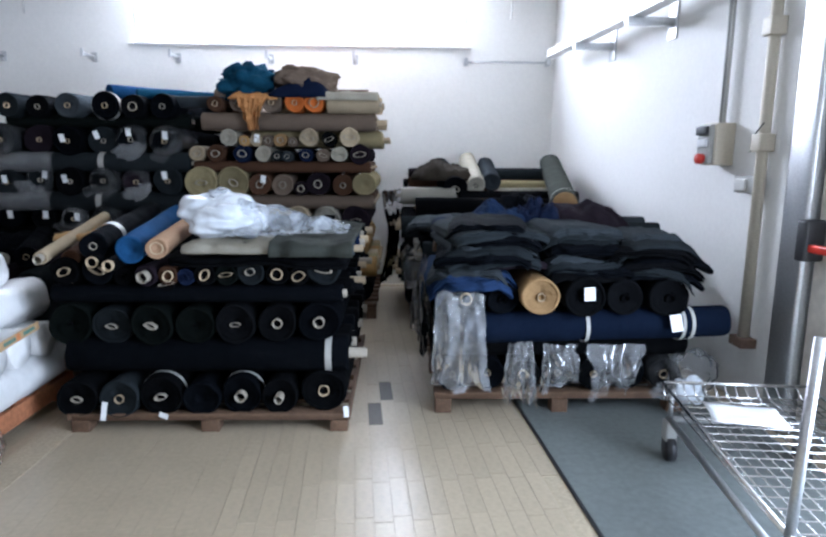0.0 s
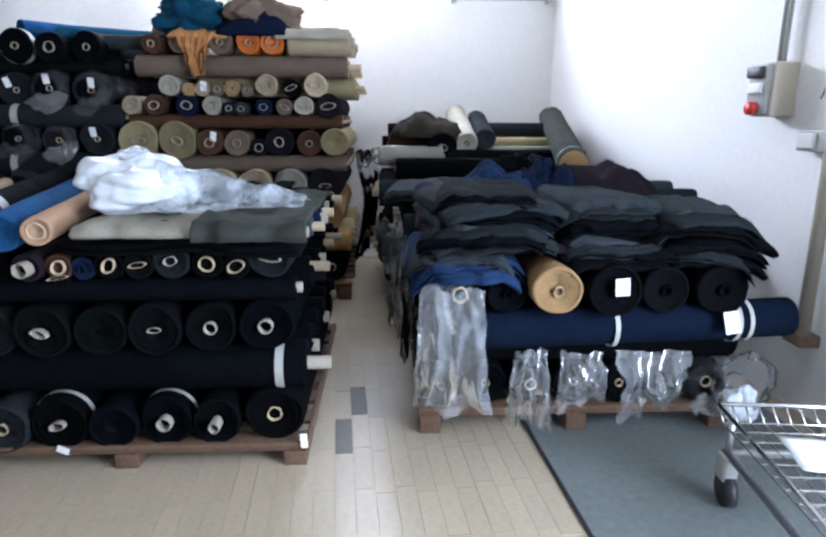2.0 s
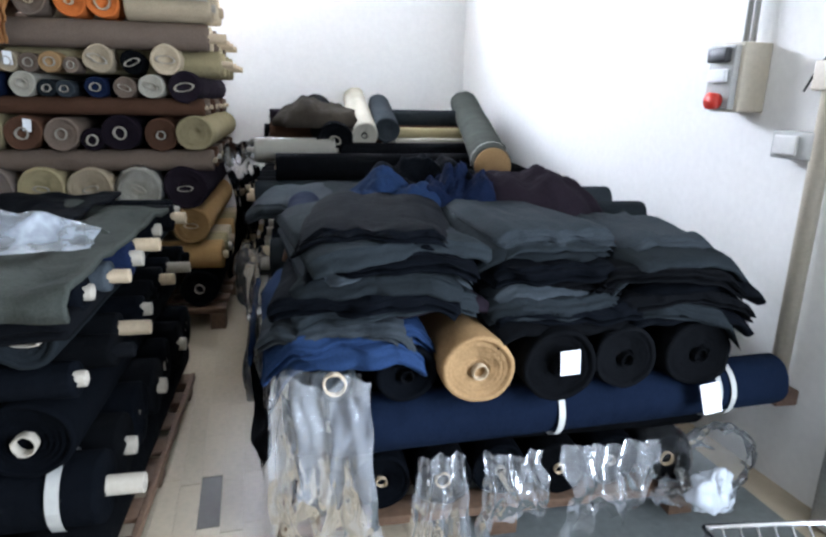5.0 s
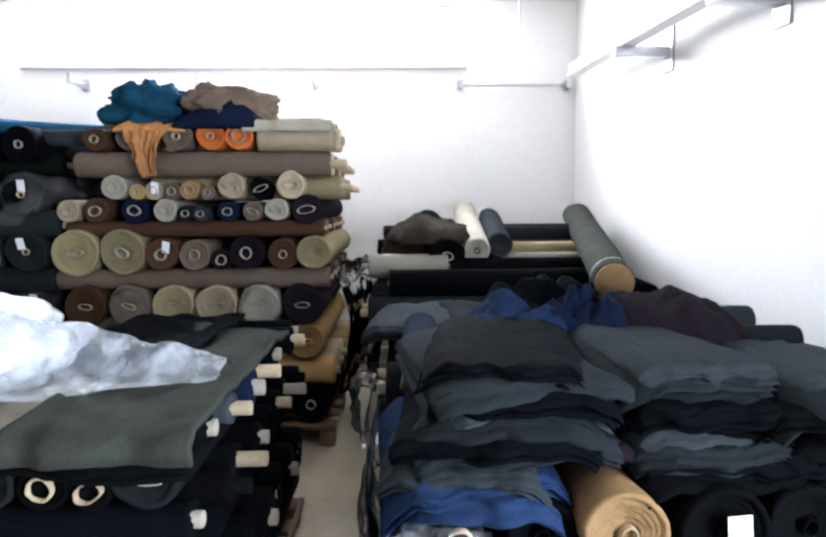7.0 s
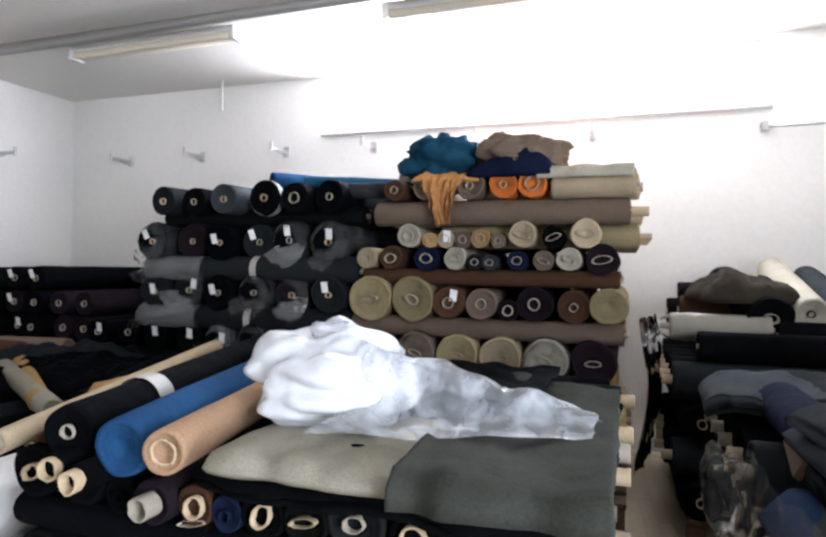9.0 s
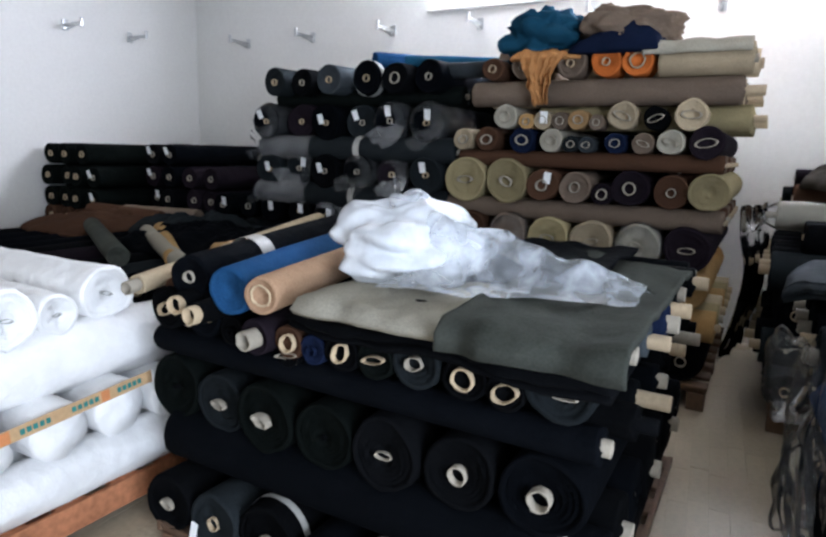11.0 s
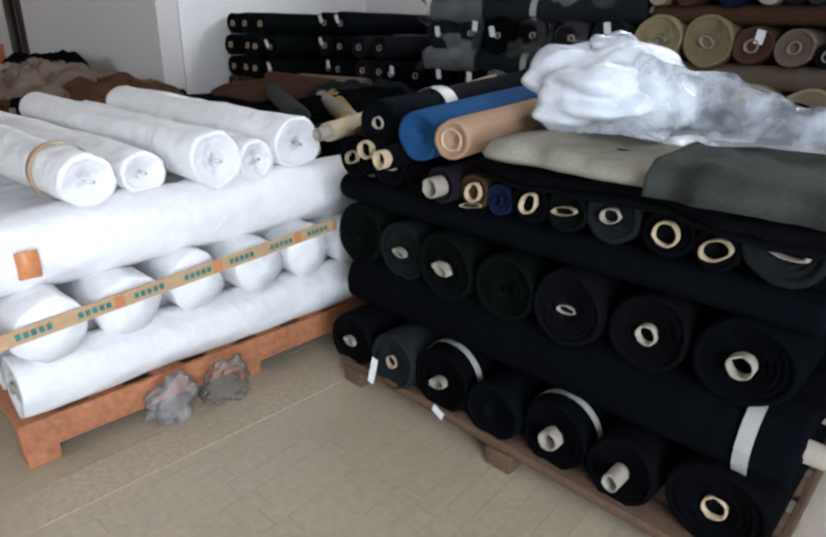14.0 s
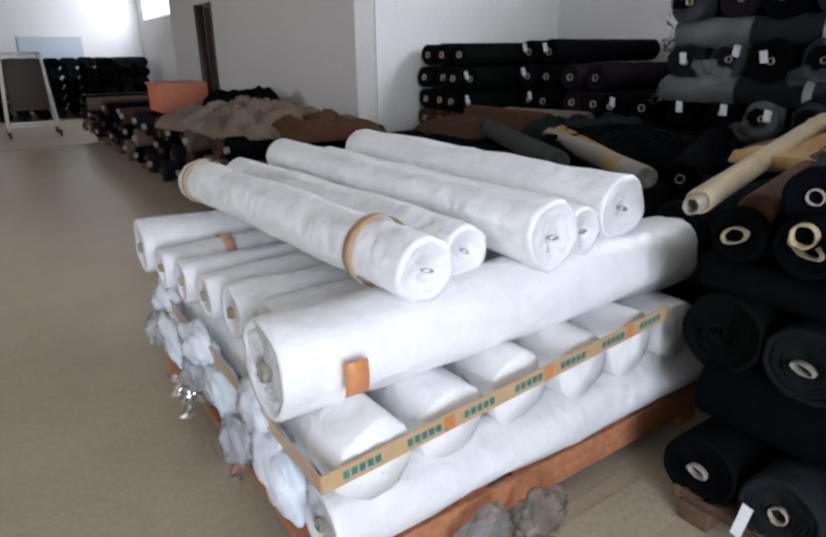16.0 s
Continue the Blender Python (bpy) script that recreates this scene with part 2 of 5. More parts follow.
def roll_mesh(r, length, seed, oval=1.0, wraps=5, seg=26, lump=0.035):
    """A rolled bolt along +y, lying on z = 0, with a cloth end that shows its wraps and a loose outer edge."""
    bm = bmesh.new()
    g = random.Random(seed)
    ph, start = g.uniform(0, 6.28), g.uniform(0, 6.28)
    o2, o3 = g.uniform(0.01, 0.045), g.uniform(0.005, 0.02)

    def ring(y, scale, wob):
        out = []
        for k in range(seg):
            a = start + 2 * math.pi * k / seg
            q = scale * r * (1 + o2 * math.sin(2 * a + ph) + o3 * math.sin(3 * a + 2 * ph) + 0.045 * k / seg - 0.03)
            q += lump * r * noise.noise(Vector((math.cos(a) * 1.5, math.sin(a) * 1.5, y * 3 + seed))) + lump * 0.5 * r * noise.noise(Vector((math.cos(a) * 3, math.sin(a) * 3, y * 9 + seed)))
            x, z = math.cos(a) * q, math.sin(a) * q
            if z < 0:
                z *= 0.96
            out.append(bm.verts.new((x, y + wob * noise.noise(Vector((a * 1.3, scale * 9, seed))), r * oval + z * oval)))
        return out

    rings = []
    for w in range(wraps, 0, -1):
        s = 0.22 + 0.78 * w / wraps
        deep = g.uniform(0.0, 0.05) * r
        rings = [ring(deep + 0.10 * r, s - 0.045, 0.09 * r), ring(deep, s - 0.025, 0.07 * r)] + rings if w < wraps else [ring(0.0, 0.965, 0.03 * r)] + rings
    rings = rings + [ring(0.012, 1.0, 0.01)]
    steps = 22 if lump > 0.05 else 9
    for k in range(1, steps):
        rings.append(ring(length * k / steps, 1.0, 0.0))
    rings += [ring(length - 0.012, 1.0, 0.01), ring(length, 0.965, 0.02 * r), ring(length, 0.3, 0.02)]
    for a, b in zip(rings, rings[1:]):
        for k in range(seg):
            bm.faces.new((a[k], a[(k + 1) % seg], b[(k + 1) % seg], b[k]))
    bm.faces.new(rings[0])
    bm.faces.new(rings[-1])
    return bm


def tube_mesh(r, y0, y1, z, flat=1.0, twist=0.0, deep=0.12):
    """A hollow cardboard tube along y with worn, slightly crushed open ends."""
    bm = bmesh.new()
    seg = 22
    key = y1 * 7.3 + z * 31 + twist * 5 + r * 90

    def ring(y, q, wear=0.0):
        c, s = math.cos(twist), math.sin(twist)
        out = []
        for k in range(seg):
            a = 2 * math.pi * k / seg
            ca, sa = math.cos(a), math.sin(a)
            dent = 1 + 0.16 * noise.noise(Vector((ca * 0.8, sa * 0.8, key))) + 0.03 * noise.noise(Vector((ca * 2, sa * 2, key)))
            x, w = ca * q * (2 - flat) * dent, sa * q * flat * dent
            rag = wear * r * noise.noise(Vector((ca * 2.5, sa * 2.5, key + 4)))
            out.append(bm.verts.new((x * c - w * s, y + rag, z + x * s + w * c)))
        return out

    n = 0.81
    rs = [ring(y0 + deep, r * n), ring(y0 + 0.002, r * n, 0.2), ring(y0, r * (n + 0.06), 0.2), ring(y0, r * 0.95, 0.2), ring(y0 + 0.003, r, 0.2), ring(y1 - 0.003, r), ring(y1, r * 0.95), ring(y1, r * n), ring(y1 - deep, r * n)]
    for a, b in zip(rs, rs[1:]):
        for k in range(seg):
            bm.faces.new((a[k], a[(k + 1) % seg], b[(k + 1) % seg], b[k]))
    bm.faces.new(rs[0])
    bm.faces.new(rs[-1])
    return bm


COUNT = [0]
FAR = {"verts": [], "faces": [], "index": [], "mats": []}


def roll(x, y, z, r, length, mat, colour, az=0.0, tip=0.0, core=0.28, out=0.006, flat=1.0, back=0.02, oval=1.0, tag=0, wrap=0, bands=(), group="fabric rolls", where="lying in a stack of rolls", coremat=None, joined=False):
    """A bolt of cloth: (x, y, z) is its near end's centre, az turns its axis from +y, tip lifts the far end."""
    COUNT[0] += 1
    seed = COUNT[0]
    m = pose(x, y, z, tip, 0, az) @ pose(0, 0, -r * oval)
    if joined:
        for bm, mt in ((roll_mesh(r, length, seed, oval, 3, 16), mat), (tube_mesh(r * (core or 0.2), -out, length + back, r * oval, flat, 0), coremat or CARD)):
            bmesh.ops.transform(bm, matrix=m, verts=bm.verts[:])
            if mt not in FAR["mats"]:
                FAR["mats"].append(mt)
            b = len(FAR["verts"])
            bm.verts.index_update()
            FAR["verts"] += [v.co[:] for v in bm.verts]
            for f in bm.faces:
                FAR["faces"].append([b + v.index for v in f.verts])
                FAR["index"].append(FAR["mats"].index(mt))
            bm.free()
        return None
    finish_word = " in plastic" if wrap else ""
    ob = thing("fabric_roll", f"{colour} cloth roll{finish_word}, {where}", "fabric roll", m, group)
    part("cloth", roll_mesh(r, length, seed, oval, 6 if r > 0.09 else 4, lump=0.13 if mat is WHITECLOTH else 0.045), mat, ob)
    if core:
        part("core", tube_mesh(r * core * 0.9, -out, length + back, r * oval, flat, rng.uniform(-0.5, 0.5)), coremat or (CARD if rng.random() < 0.6 else PALECARD), ob, "cardboard tube core")
    if tag:
        a = rng.uniform(-0.6, 0.6)
        part("label", box(-0.022, -0.003, -0.035, 0.022, 0.0, 0.035), PAPER, ob, "white paper tag", pose(r * 0.4 * math.sin(a * 3), -0.008, r * oval * (1.0 + 0.5 * tag), 12, a * 30, 0), smooth=False)
    if wrap:
        def f(u, v):
            a, yy = 2 * math.pi * u, -0.05 + v * min(length + 0.05, 0.55)
            q = r * (1.07 + 0.16 * (crease(math.cos(a), math.sin(a), yy * 3 + seed, 1.6) - 0.4)) * (0.55 + 0.45 * min(1, (yy + 0.05) / 0.06))
            return (q * math.cos(a), yy, r + q * math.sin(a))
        def tail(u, v):
            a, c = math.pi * (1.15 + 0.7 * u) + 0.5 * math.sin(seed), crease(u * 1.4 + seed, v, seed, 2.6, 4)
            q = r * (0.35 + 0.85 * v)
            return (q * math.cos(a) * (1 + 0.3 * c), -0.03 - 0.05 * c - 0.03 * v, r + q * math.sin(a) * (0.8 + 0.5 * c))
        part("plastic_tail", grid(18, 14, tail), FILM if seed % 3 else MILKY, ob, "torn plastic hanging from the sleeve's end")
        part("plastic_wrap", grid(22, 14, f), MILKY if seed % 4 == 0 else FILM, ob, "crumpled clear plastic sleeve")
    for b, wide in bands:
        def g(u, v):
            a = 2 * math.pi * u
            return ((r * 1.055 + 0.002) * math.cos(a), b + wide * v, r * oval + (r * 1.055 + 0.002) * oval * math.sin(a))
        part("band", grid(28, 1, g), TAPE, ob, "cream tape band")
    return ob


def heap(name, x, y, z, sx, sy, h, mat, label, category, seed, az=0.0, scale=5.0, rough=0.35, power=2.4, n=44, skew=0.0, soft=0.55, octaves=4, lean=0.0):
    """A crumpled heap of cloth or film: an uneven outline, long folds that run over it, pinched valleys."""
    bm = bmesh.new()
    size = math.sqrt(sx * sy) / 2
    seg, rows = n + 20, n

    def spot(i, k):
        a, q = 2 * math.pi * k / seg, (i / rows) ** 0.8
        ca, sa = math.cos(a), math.sin(a)
        rim = 1 + 0.22 * noise.noise(Vector((ca * 1.4, sa * 1.4, seed))) + 0.10 * noise.noise(Vector((ca * 4, sa * 4, seed + 5)))
        square = 1 / max(abs(ca), abs(sa)) ** 0.55
        p, w = ca * q * rim * square, sa * q * rim * square
        u, v = p * sx / 2 + seed, w * sy / 2
        warp = noise.noise_vector(Vector((u * scale * 0.45, v * scale * 0.45, seed * 0.7))) * (0.35 / scale)
        c = billow(u + warp.x, (v + warp.y) * 0.62, seed * 0.3, scale, octaves)
        broad = 1 + 0.45 * noise.noise(Vector((u * 1.6 / size * 0.3, v * 1.6 / size * 0.3, seed + 9)))
        zz = h * max(0.0, 1 - q ** power) ** soft * broad * (1 - rough + rough * 1.5 * c) * (1 + skew * p)
        side = noise.noise_vector(Vector((u * scale * 0.8, v * scale * 0.8, zz * scale + seed))) * (0.12 * size * rough * (1 - q * 0.5))
        return (p * sx / 2 + side.x + lean * zz, w * sy / 2 + side.y, max(0.0, zz) + 0.01 * (1 - q))

    rings = [[bm.verts.new(spot(i, k)) for k in range(seg)] for i in range(1, rows + 1)]
    top = bm.verts.new(spot(0, 0))
    for k in range(seg):
        bm.faces.new((top, rings[0][k], rings[0][(k + 1) % seg]))
    for a, b in zip(rings, rings[1:]):
        for k in range(seg):
            bm.faces.new((a[k], b[k], b[(k + 1) % seg], a[(k + 1) % seg]))
    if mat not in (FILM, MILKY, BAG, CLEARBAG):
        base = [bm.verts.new((v.co.x * 0.97, v.co.y * 0.97, -0.006)) for v in rings[-1]]
        for k in range(seg):
            bm.faces.new((rings[-1][k], base[k], base[(k + 1) % seg], rings[-1][(k + 1) % seg]))
        bm.faces.new(base[::-1])
    return solid(name, bm, mat, label, category, pose(x, y, z, 0, 0, az))


def drape(name, x0, x1, y0, y1, z, drop, mat, label, category, seed, thick=0.012, amp=0.012, az=0.0, group=""):
    """A cloth laid flat on a stack whose front edge hangs down by drop."""
    flat_len = y1 - y0
    def f(u, v):
        s = v * (flat_len + drop) - drop
        x = x0 + (x1 - x0) * u
        wave = amp * (crease(x * 1.2 + seed, s * 0.8, seed, 3.0, 3) - 0.3) + amp * 0.6 * noise.noise(Vector((x * 9, s * 2, seed)))
        if s < 0:
            return (x, y0 - 0.012 - wave * 0.9 - 0.02 * noise.noise(Vector((x * 7, seed, 0))) * (-s / max(drop, 0.01)), z + s)
        return (x + 0.01 * noise.noise(Vector((s * 8, seed, u))), y0 + s, z + wave)
    ob = solid(name, grid(46, 34, f, thick=-thick), mat, label, category, group=group)
    return ob


def folded(x, y, z, w, d, h, mat, colour, seed, az=0.0, droop=0.0, layers=3):
    """A folded length of cloth: soft rounded folds in front, slack corners, creases across it."""
    g = random.Random(seed)
    prof = []
    for k in range(layers * 7 + 1):
        t = k / (layers * 7)
        bulge = abs(math.sin(math.pi * layers * t)) ** 0.55
        prof.append((-d / 2 + 0.020 - 0.036 * bulge + 0.016 * g.uniform(-1, 1) * (k // 7 % 2), h * t))
    prof += [(d / 2 * q, h * (1.0 + 0.10 * math.sin(math.pi * min(1.0, (q + 1) / 0.55)) * (q < -0.45))) for q in (-0.95, -0.9, -0.82, -0.72, -0.6, -0.42, -0.2, 0.05, 0.35, 0.7)]
    prof += [(d / 2 + 0.014 * abs(math.sin(math.pi * layers * k / 6)), h * (1 - k / 6)) for k in range(7)]
    nu = 40
    bm = bmesh.new()
    rows = []
    turn = g.uniform(-0.10, 0.10)
    sag_l, sag_r, slump = g.uniform(0.5, 1.5), g.uniform(0.5, 1.5), g.uniform(0.25, 1.0)
    for i in range(nu + 1):
        u = 2 * i / nu - 1
        row = []
        for py, pz in prof:
            q = pz / h
            front = max(0.0, -py / (d / 2))
            wx, wy = x + u * w / 2, y + py
            bend = noise.noise(Vector((wx * 3.0, wy * 2.2, z * 1.5)))
            slow = noise.noise(Vector((u * 1.6 + seed * 1.7, py * 2.0, seed)))
            wob = noise.noise(Vector((u * 3.1 + seed, py * 5, q * 1.2)))
            fold = crease(u * w * 1.0 + seed, py * 1.9, seed * 0.37, 4.5, 4)
            end = max(0.0, abs(u) - 0.62) / 0.38
            sag = (droop * 0.6 + 0.006) * (sag_l if u < 0 else sag_r) * end ** 1.6 + 0.016 * slump * front ** 5
            pinch = 1 - 0.22 * end ** 4 * q
            px = u * w / 2 * (1 + 0.07 * noise.noise(Vector((py * 5, seed, q * 2.2)))) + 0.018 * wob
            pyy = py + turn * u * w * 0.5 + 0.035 * slow + 0.016 * wob + 0.012 * fold * front + 0.03 * end * front
            pzz = pz * pinch + 0.026 * bend + (0.004 * slow + 0.012 * (fold - 0.35)) * (0.15 + q) + 0.006 * wob - sag
            row.append(bm.verts.new((px, pyy, pzz)))
        rows.append(row)
    m = len(prof)
    for a, b in zip(rows, rows[1:]):
        for k in range(m):
            bm.faces.new((a[k], a[(k + 1) % m], b[(k + 1) % m], b[k]))
    bm.faces.new(rows[0])
    bm.faces.new(rows[-1])
    return solid("folded_cloth", bm, mat, f"folded length of {colour} cloth, soft and creased, in a pile", "folded cloth", pose(x, y, z, 0, 0, az), "folded cloths")


def sheet(name, a, b, ztop, zbot, mat, label, seed, spread=0.1, amp=0.05, sag=0.06, ragged=0.08, slant=0.0, pleats=3.0):
    """A thin sheet that hangs from a to b: gathered pleats that run down it, wavy sides, an uneven hem."""
    a, b = Vector((*a, 0)), Vector((*b, 0))
    side = (b - a).normalized()
    face = Vector((side.y, -side.x, 0))

    def f(u, v):
        edge = 0.10 * noise.noise(Vector((v * 3.5, seed, 7 if u < 0.5 else 2))) * abs(2 * u - 1)
        w = (u - 0.5) * (1 + spread * v) + 0.5 + edge
        drift = 0.22 * noise.noise(Vector((u * 2, v * 1.3, seed + 2)))
        pleat = 1 - 2 * abs(noise.noise(Vector(((u + drift) * pleats * 1.5, v * 0.6, seed)))) * 1.6
        fine = billow(u * 1.3 + seed, v * 0.9, seed, 2.2, 3)
        depth = amp * ((0.35 + 0.65 * v) * 0.6 * pleat + 0.55 * (fine - 0.4)) + sag * math.sin(math.pi * min(1, v * 1.1)) * 0.6
        low = zbot + ragged * noise.noise(Vector((u * 3.2, seed, 1))) + 0.3 * ragged * noise.noise(Vector((u * 11, seed, 4))) + slant * (u - 0.5)
        p = a + (b - a) * (w + 0.04 * noise.noise(Vector((v * 4, seed, u * 2)))) + face * (0.012 + max(-0.008, depth))
        return (p.x, p.y, ztop + 0.03 * noise.noise(Vector((u * 3, seed, 5))) + (low - ztop) * v)
    return solid(name, grid(48, 48, f), mat, label, "plastic sheet")


def blob_mesh(rx, ry, rz, seed, scale=3.0, rough=0.5, seg=44, rows=30, octaves=3):
    """A closed crumpled bag about its centre: puffed panels between sharp creases."""
    bm = bmesh.new()

    def spot(i, k):
        th, a = math.pi * i / rows, 2 * math.pi * k / seg
        d = Vector((math.sin(th) * math.cos(a), math.sin(th) * math.sin(a), math.cos(th)))
        warp = noise.noise_vector(d * 1.3 + Vector((seed, 0, 0))) * 0.35
        c = billow(d.x + warp.x + seed, d.y + warp.y, d.z + warp.z, scale * 0.5, octaves)
        q = 1 - rough * 0.5 + rough * c * 0.9 + 0.2 * noise.noise(d * 1.1 + Vector((seed, 3, 0)))
        return (d.x * rx * q, d.y * ry * q, max(-rz * 0.85, d.z * rz * q))

    rings = [[bm.verts.new(spot(i, k)) for k in range(seg)] for i in range(1, rows)]
    top, low = bm.verts.new(spot(0, 0)), bm.verts.new(spot(rows, 0))
    for k in range(seg):
        bm.faces.new((top, rings[0][k], rings[0][(k + 1) % seg]))
        bm.faces.new((low, rings[-1][(k + 1) % seg], rings[-1][k]))
    for a, b in zip(rings, rings[1:]):
        for k in range(seg):
            bm.faces.new((a[k], b[k], b[(k + 1) % seg], a[(k + 1) % seg]))
    return bm


def pallet(x0, y0, x1, y1, h, mat, label, az=0.0, side=0.0):
    w, d = x1 - x0, y1 - y0
    ob = thing("pallet", label, "pallet", pose(x0, y0, 0, 0, 0, az))
    for j in range(3):
        yy = (d - 0.1) * j / 2
        part("runner", box(0.0, yy + 0.01, h - 0.042, w, yy + 0.09, h - 0.022, 0.003), mat, ob)
        for i in range(3):
            xx = (w - 0.1) * i / 2
            part("block", box(xx + 0.003, yy + 0.003, 0.0, xx + 0.097, yy + 0.097, h - 0.042, 0.004), mat, ob)
    for xx in (-0.012, w - 0.008) if side else ():
        part("side_board", box(xx, -0.004, h - side, xx + 0.02, d + 0.004, h + 0.001, 0.003), mat, ob)
    k = 8
    for i in range(k):
        yy = (d - 0.11) * i / (k - 1)
        part("deck_board", box(-0.004, yy - 0.003, h - 0.022, w + 0.004, yy + 0.107, h, 0.003), mat, ob)
    return ob

# ---- structure ----
H = 3.24


def wall(name, bm, mat, label):
    return solid(name, bm, mat, label, "wall", kind="structure", smooth=False)


SLOPE = 0.0972


def right_x(y):
    """The right wall runs at a slight angle."""
    return 2.16 + SLOPE * (7.5 - y)


solid("floor", box(-18.6, -4.3, -0.12, 3.6, 8.0, -0.012), FLOOR, "worn beige floor of a warehouse", "floor", kind="structure", smooth=False)
solid("ceiling", box(-18.6, -4.3, H, 3.6, 8.0, H + 0.2), CEIL, "off-white painted flat ceiling", "ceiling", kind="structure", smooth=False)
bm = box(-5.9, 7.5, -0.05, 2.4, 7.8, 2.70)
box(-5.9, 7.5, 2.70, -2.54, 7.8, H, bm=bm)
box(1.17, 7.5, 2.70, 2.4, 7.8, H, bm=bm)
box(-2.54, 7.5, 3.215, 1.17, 7.8, H, bm=bm)
wall("wall_north", bm, WALL, "white plastered back wall with a high strip window")


def slanted(y0, y1, z0, z1, t0=0.0, t1=0.3, bm=None):
    """A stretch of the right wall from y0 to y1."""
    bm = bm or bmesh.new()
    vs = []
    for z in (z0, z1):
        for y, t in ((y0, t0), (y1, t0), (y1, t1), (y0, t1)):
            vs.append(bm.verts.new((right_x(y) + t, y, z)))
    for f in ((0, 1, 2, 3), (4, 5, 6, 7), (0, 1, 5, 4), (1, 2, 6, 5), (2, 3, 7, 6), (3, 0, 4, 7)):
        bm.faces.new([vs[i] for i in f])
    return bm


bm = slanted(2.45, 7.8, -0.05, H)
slanted(0.15, 2.45, 2.45, H, bm=bm)
slanted(-4.3, 0.15, -0.05, H, bm=bm)
wall("wall_east", bm, WALL, "white plastered side wall with a tall doorway")
wall("wall_west_return", box(-6.05, 5.1, -0.05, -5.72, 7.8, H), WALL, "white plastered wall at the end of the storeroom")
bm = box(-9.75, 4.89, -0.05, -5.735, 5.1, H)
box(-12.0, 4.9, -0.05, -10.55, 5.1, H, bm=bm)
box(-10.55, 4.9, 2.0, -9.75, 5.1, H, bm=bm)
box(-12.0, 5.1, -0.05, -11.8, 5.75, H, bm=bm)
wall("wall_grey", bm, GREYWALL, "grey wall of the hall, darker in tone than the white walls")
bm = box(-18.6, 5.75, -0.05, -11.8, 6.05, 2.12)
box(-15.3, 5.75, 2.12, -11.8, 6.05, H, bm=bm)
box(-18.6, 5.75, 2.12, -17.8, 6.05, H, bm=bm)
box(-17.8, 5.75, 2.9, -15.3, 6.05, H, bm=bm)
wall("wall_hall", bm, WALL, "white wall of the far hall with a window")
wall("wall_west", box(-18.6, -4.3, -0.05, -18.3, 5.75, H), WALL, "white end wall of the far hall")
bm = box(-18.3, -4.3, -0.05, -9.8, -4.0, H)
box(-6.2, -4.3, -0.05, 3.3, -4.0, H, bm=bm)
# The gap between these pieces is added, out of view, for the fill lamp.
box(-9.8, -4.3, -0.05, -6.2, -4.0, 1.8, bm=bm)
box(-9.8, -4.3, 2.8, -6.2, -4.0, H, bm=bm)
wall("wall_south", bm, WALL, "unseen white wall on the near side of the hall, with an added opening for a fill lamp")
# Added unseen panel behind the door leaf; its dark colour stands in for darkness beyond.
solid("closet_back", box(-10.7, 5.3, -0.05, -9.6, 5.36, 2.2), DARKDOOR, "added dark panel closing the wall opening behind the door", "wall", kind="structure", smooth=False)
solid("ground", box(-400, -400, -0.4, 400, 400, -0.15), FLOOR, "plain ground outside", "ground", kind="structure", smooth=False)

# strip window
win = tagged(new("window_1"), "long white-framed strip window high under the ceiling, blown out by daylight", "window", kind="structure")
part("window_sill", box(-2.58, 7.455, 2.672, 1.21, 7.56, 2.698, 0.004), WALL, win)
part("window_frame", box(-2.54, 7.54, 2.70, 1.17, 7.58, 2.735), GREYPLASTIC, win, smooth=False)
part("window_frame", box(-2.54, 7.54, 3.185, 1.17, 7.58, 3.215), GREYPLASTIC, win, smooth=False)
for xx in (-2.54, 1.135):
    part("window_frame", box(xx, 7.54, 2.735, xx + 0.035, 7.58, 3.185), GREYPLASTIC, win, smooth=False)
pane = part("pane", box(-2.50, 7.60, 2.735, 1.135, 7.606, 3.185), GLASS, win, smooth=False)
pane.visible_shadow = False
hall_win = tagged(new("window_2"), "bright window in the far hall", "window", kind="structure")
for xx in (-17.8, -16.57, -15.34):
    part("window_frame", box(xx, 5.78, 2.12, xx + 0.04, 5.83, 2.9), WHITEMETAL, hall_win, smooth=False)
pane = part("pane", box(-17.76, 5.79, 2.12, -15.34, 5.796, 2.9), GLASS, hall_win, smooth=False)
pane.visible_shadow = False

# doors
door = tagged(new("door_1"), "dark brown wooden door in the grey wall", "door", kind="structure")
part("door_leaf", box(-10.52, 5.02, 0.0, -9.78, 5.06, 1.97, 0.004), DARKDOOR, door)
part("door_frame", box(-10.55, 4.88, 0.0, -10.49, 5.0, 2.0), DARKDOOR, door)
part("door_frame", box(-9.81, 4.88, 0.0, -9.75, 5.0, 2.0), DARKDOOR, door)
WALLTURN = math.degrees(math.atan(SLOPE))
door = tagged(new("door_2"), "pale stained steel fire door with a black and red push bar", "door", kind="structure")
door.matrix_basis = pose(right_x(3.46), 3.46, 0, 0, 0, WALLTURN)
part("door_leaf", box(-0.045, -0.97, 0.01, -0.005, -0.10, 2.1, 0.004), material("stained_door_paint", (0.62, 0.57, 0.5), 0.45, grain=18, vary=0.2, large=3), door)
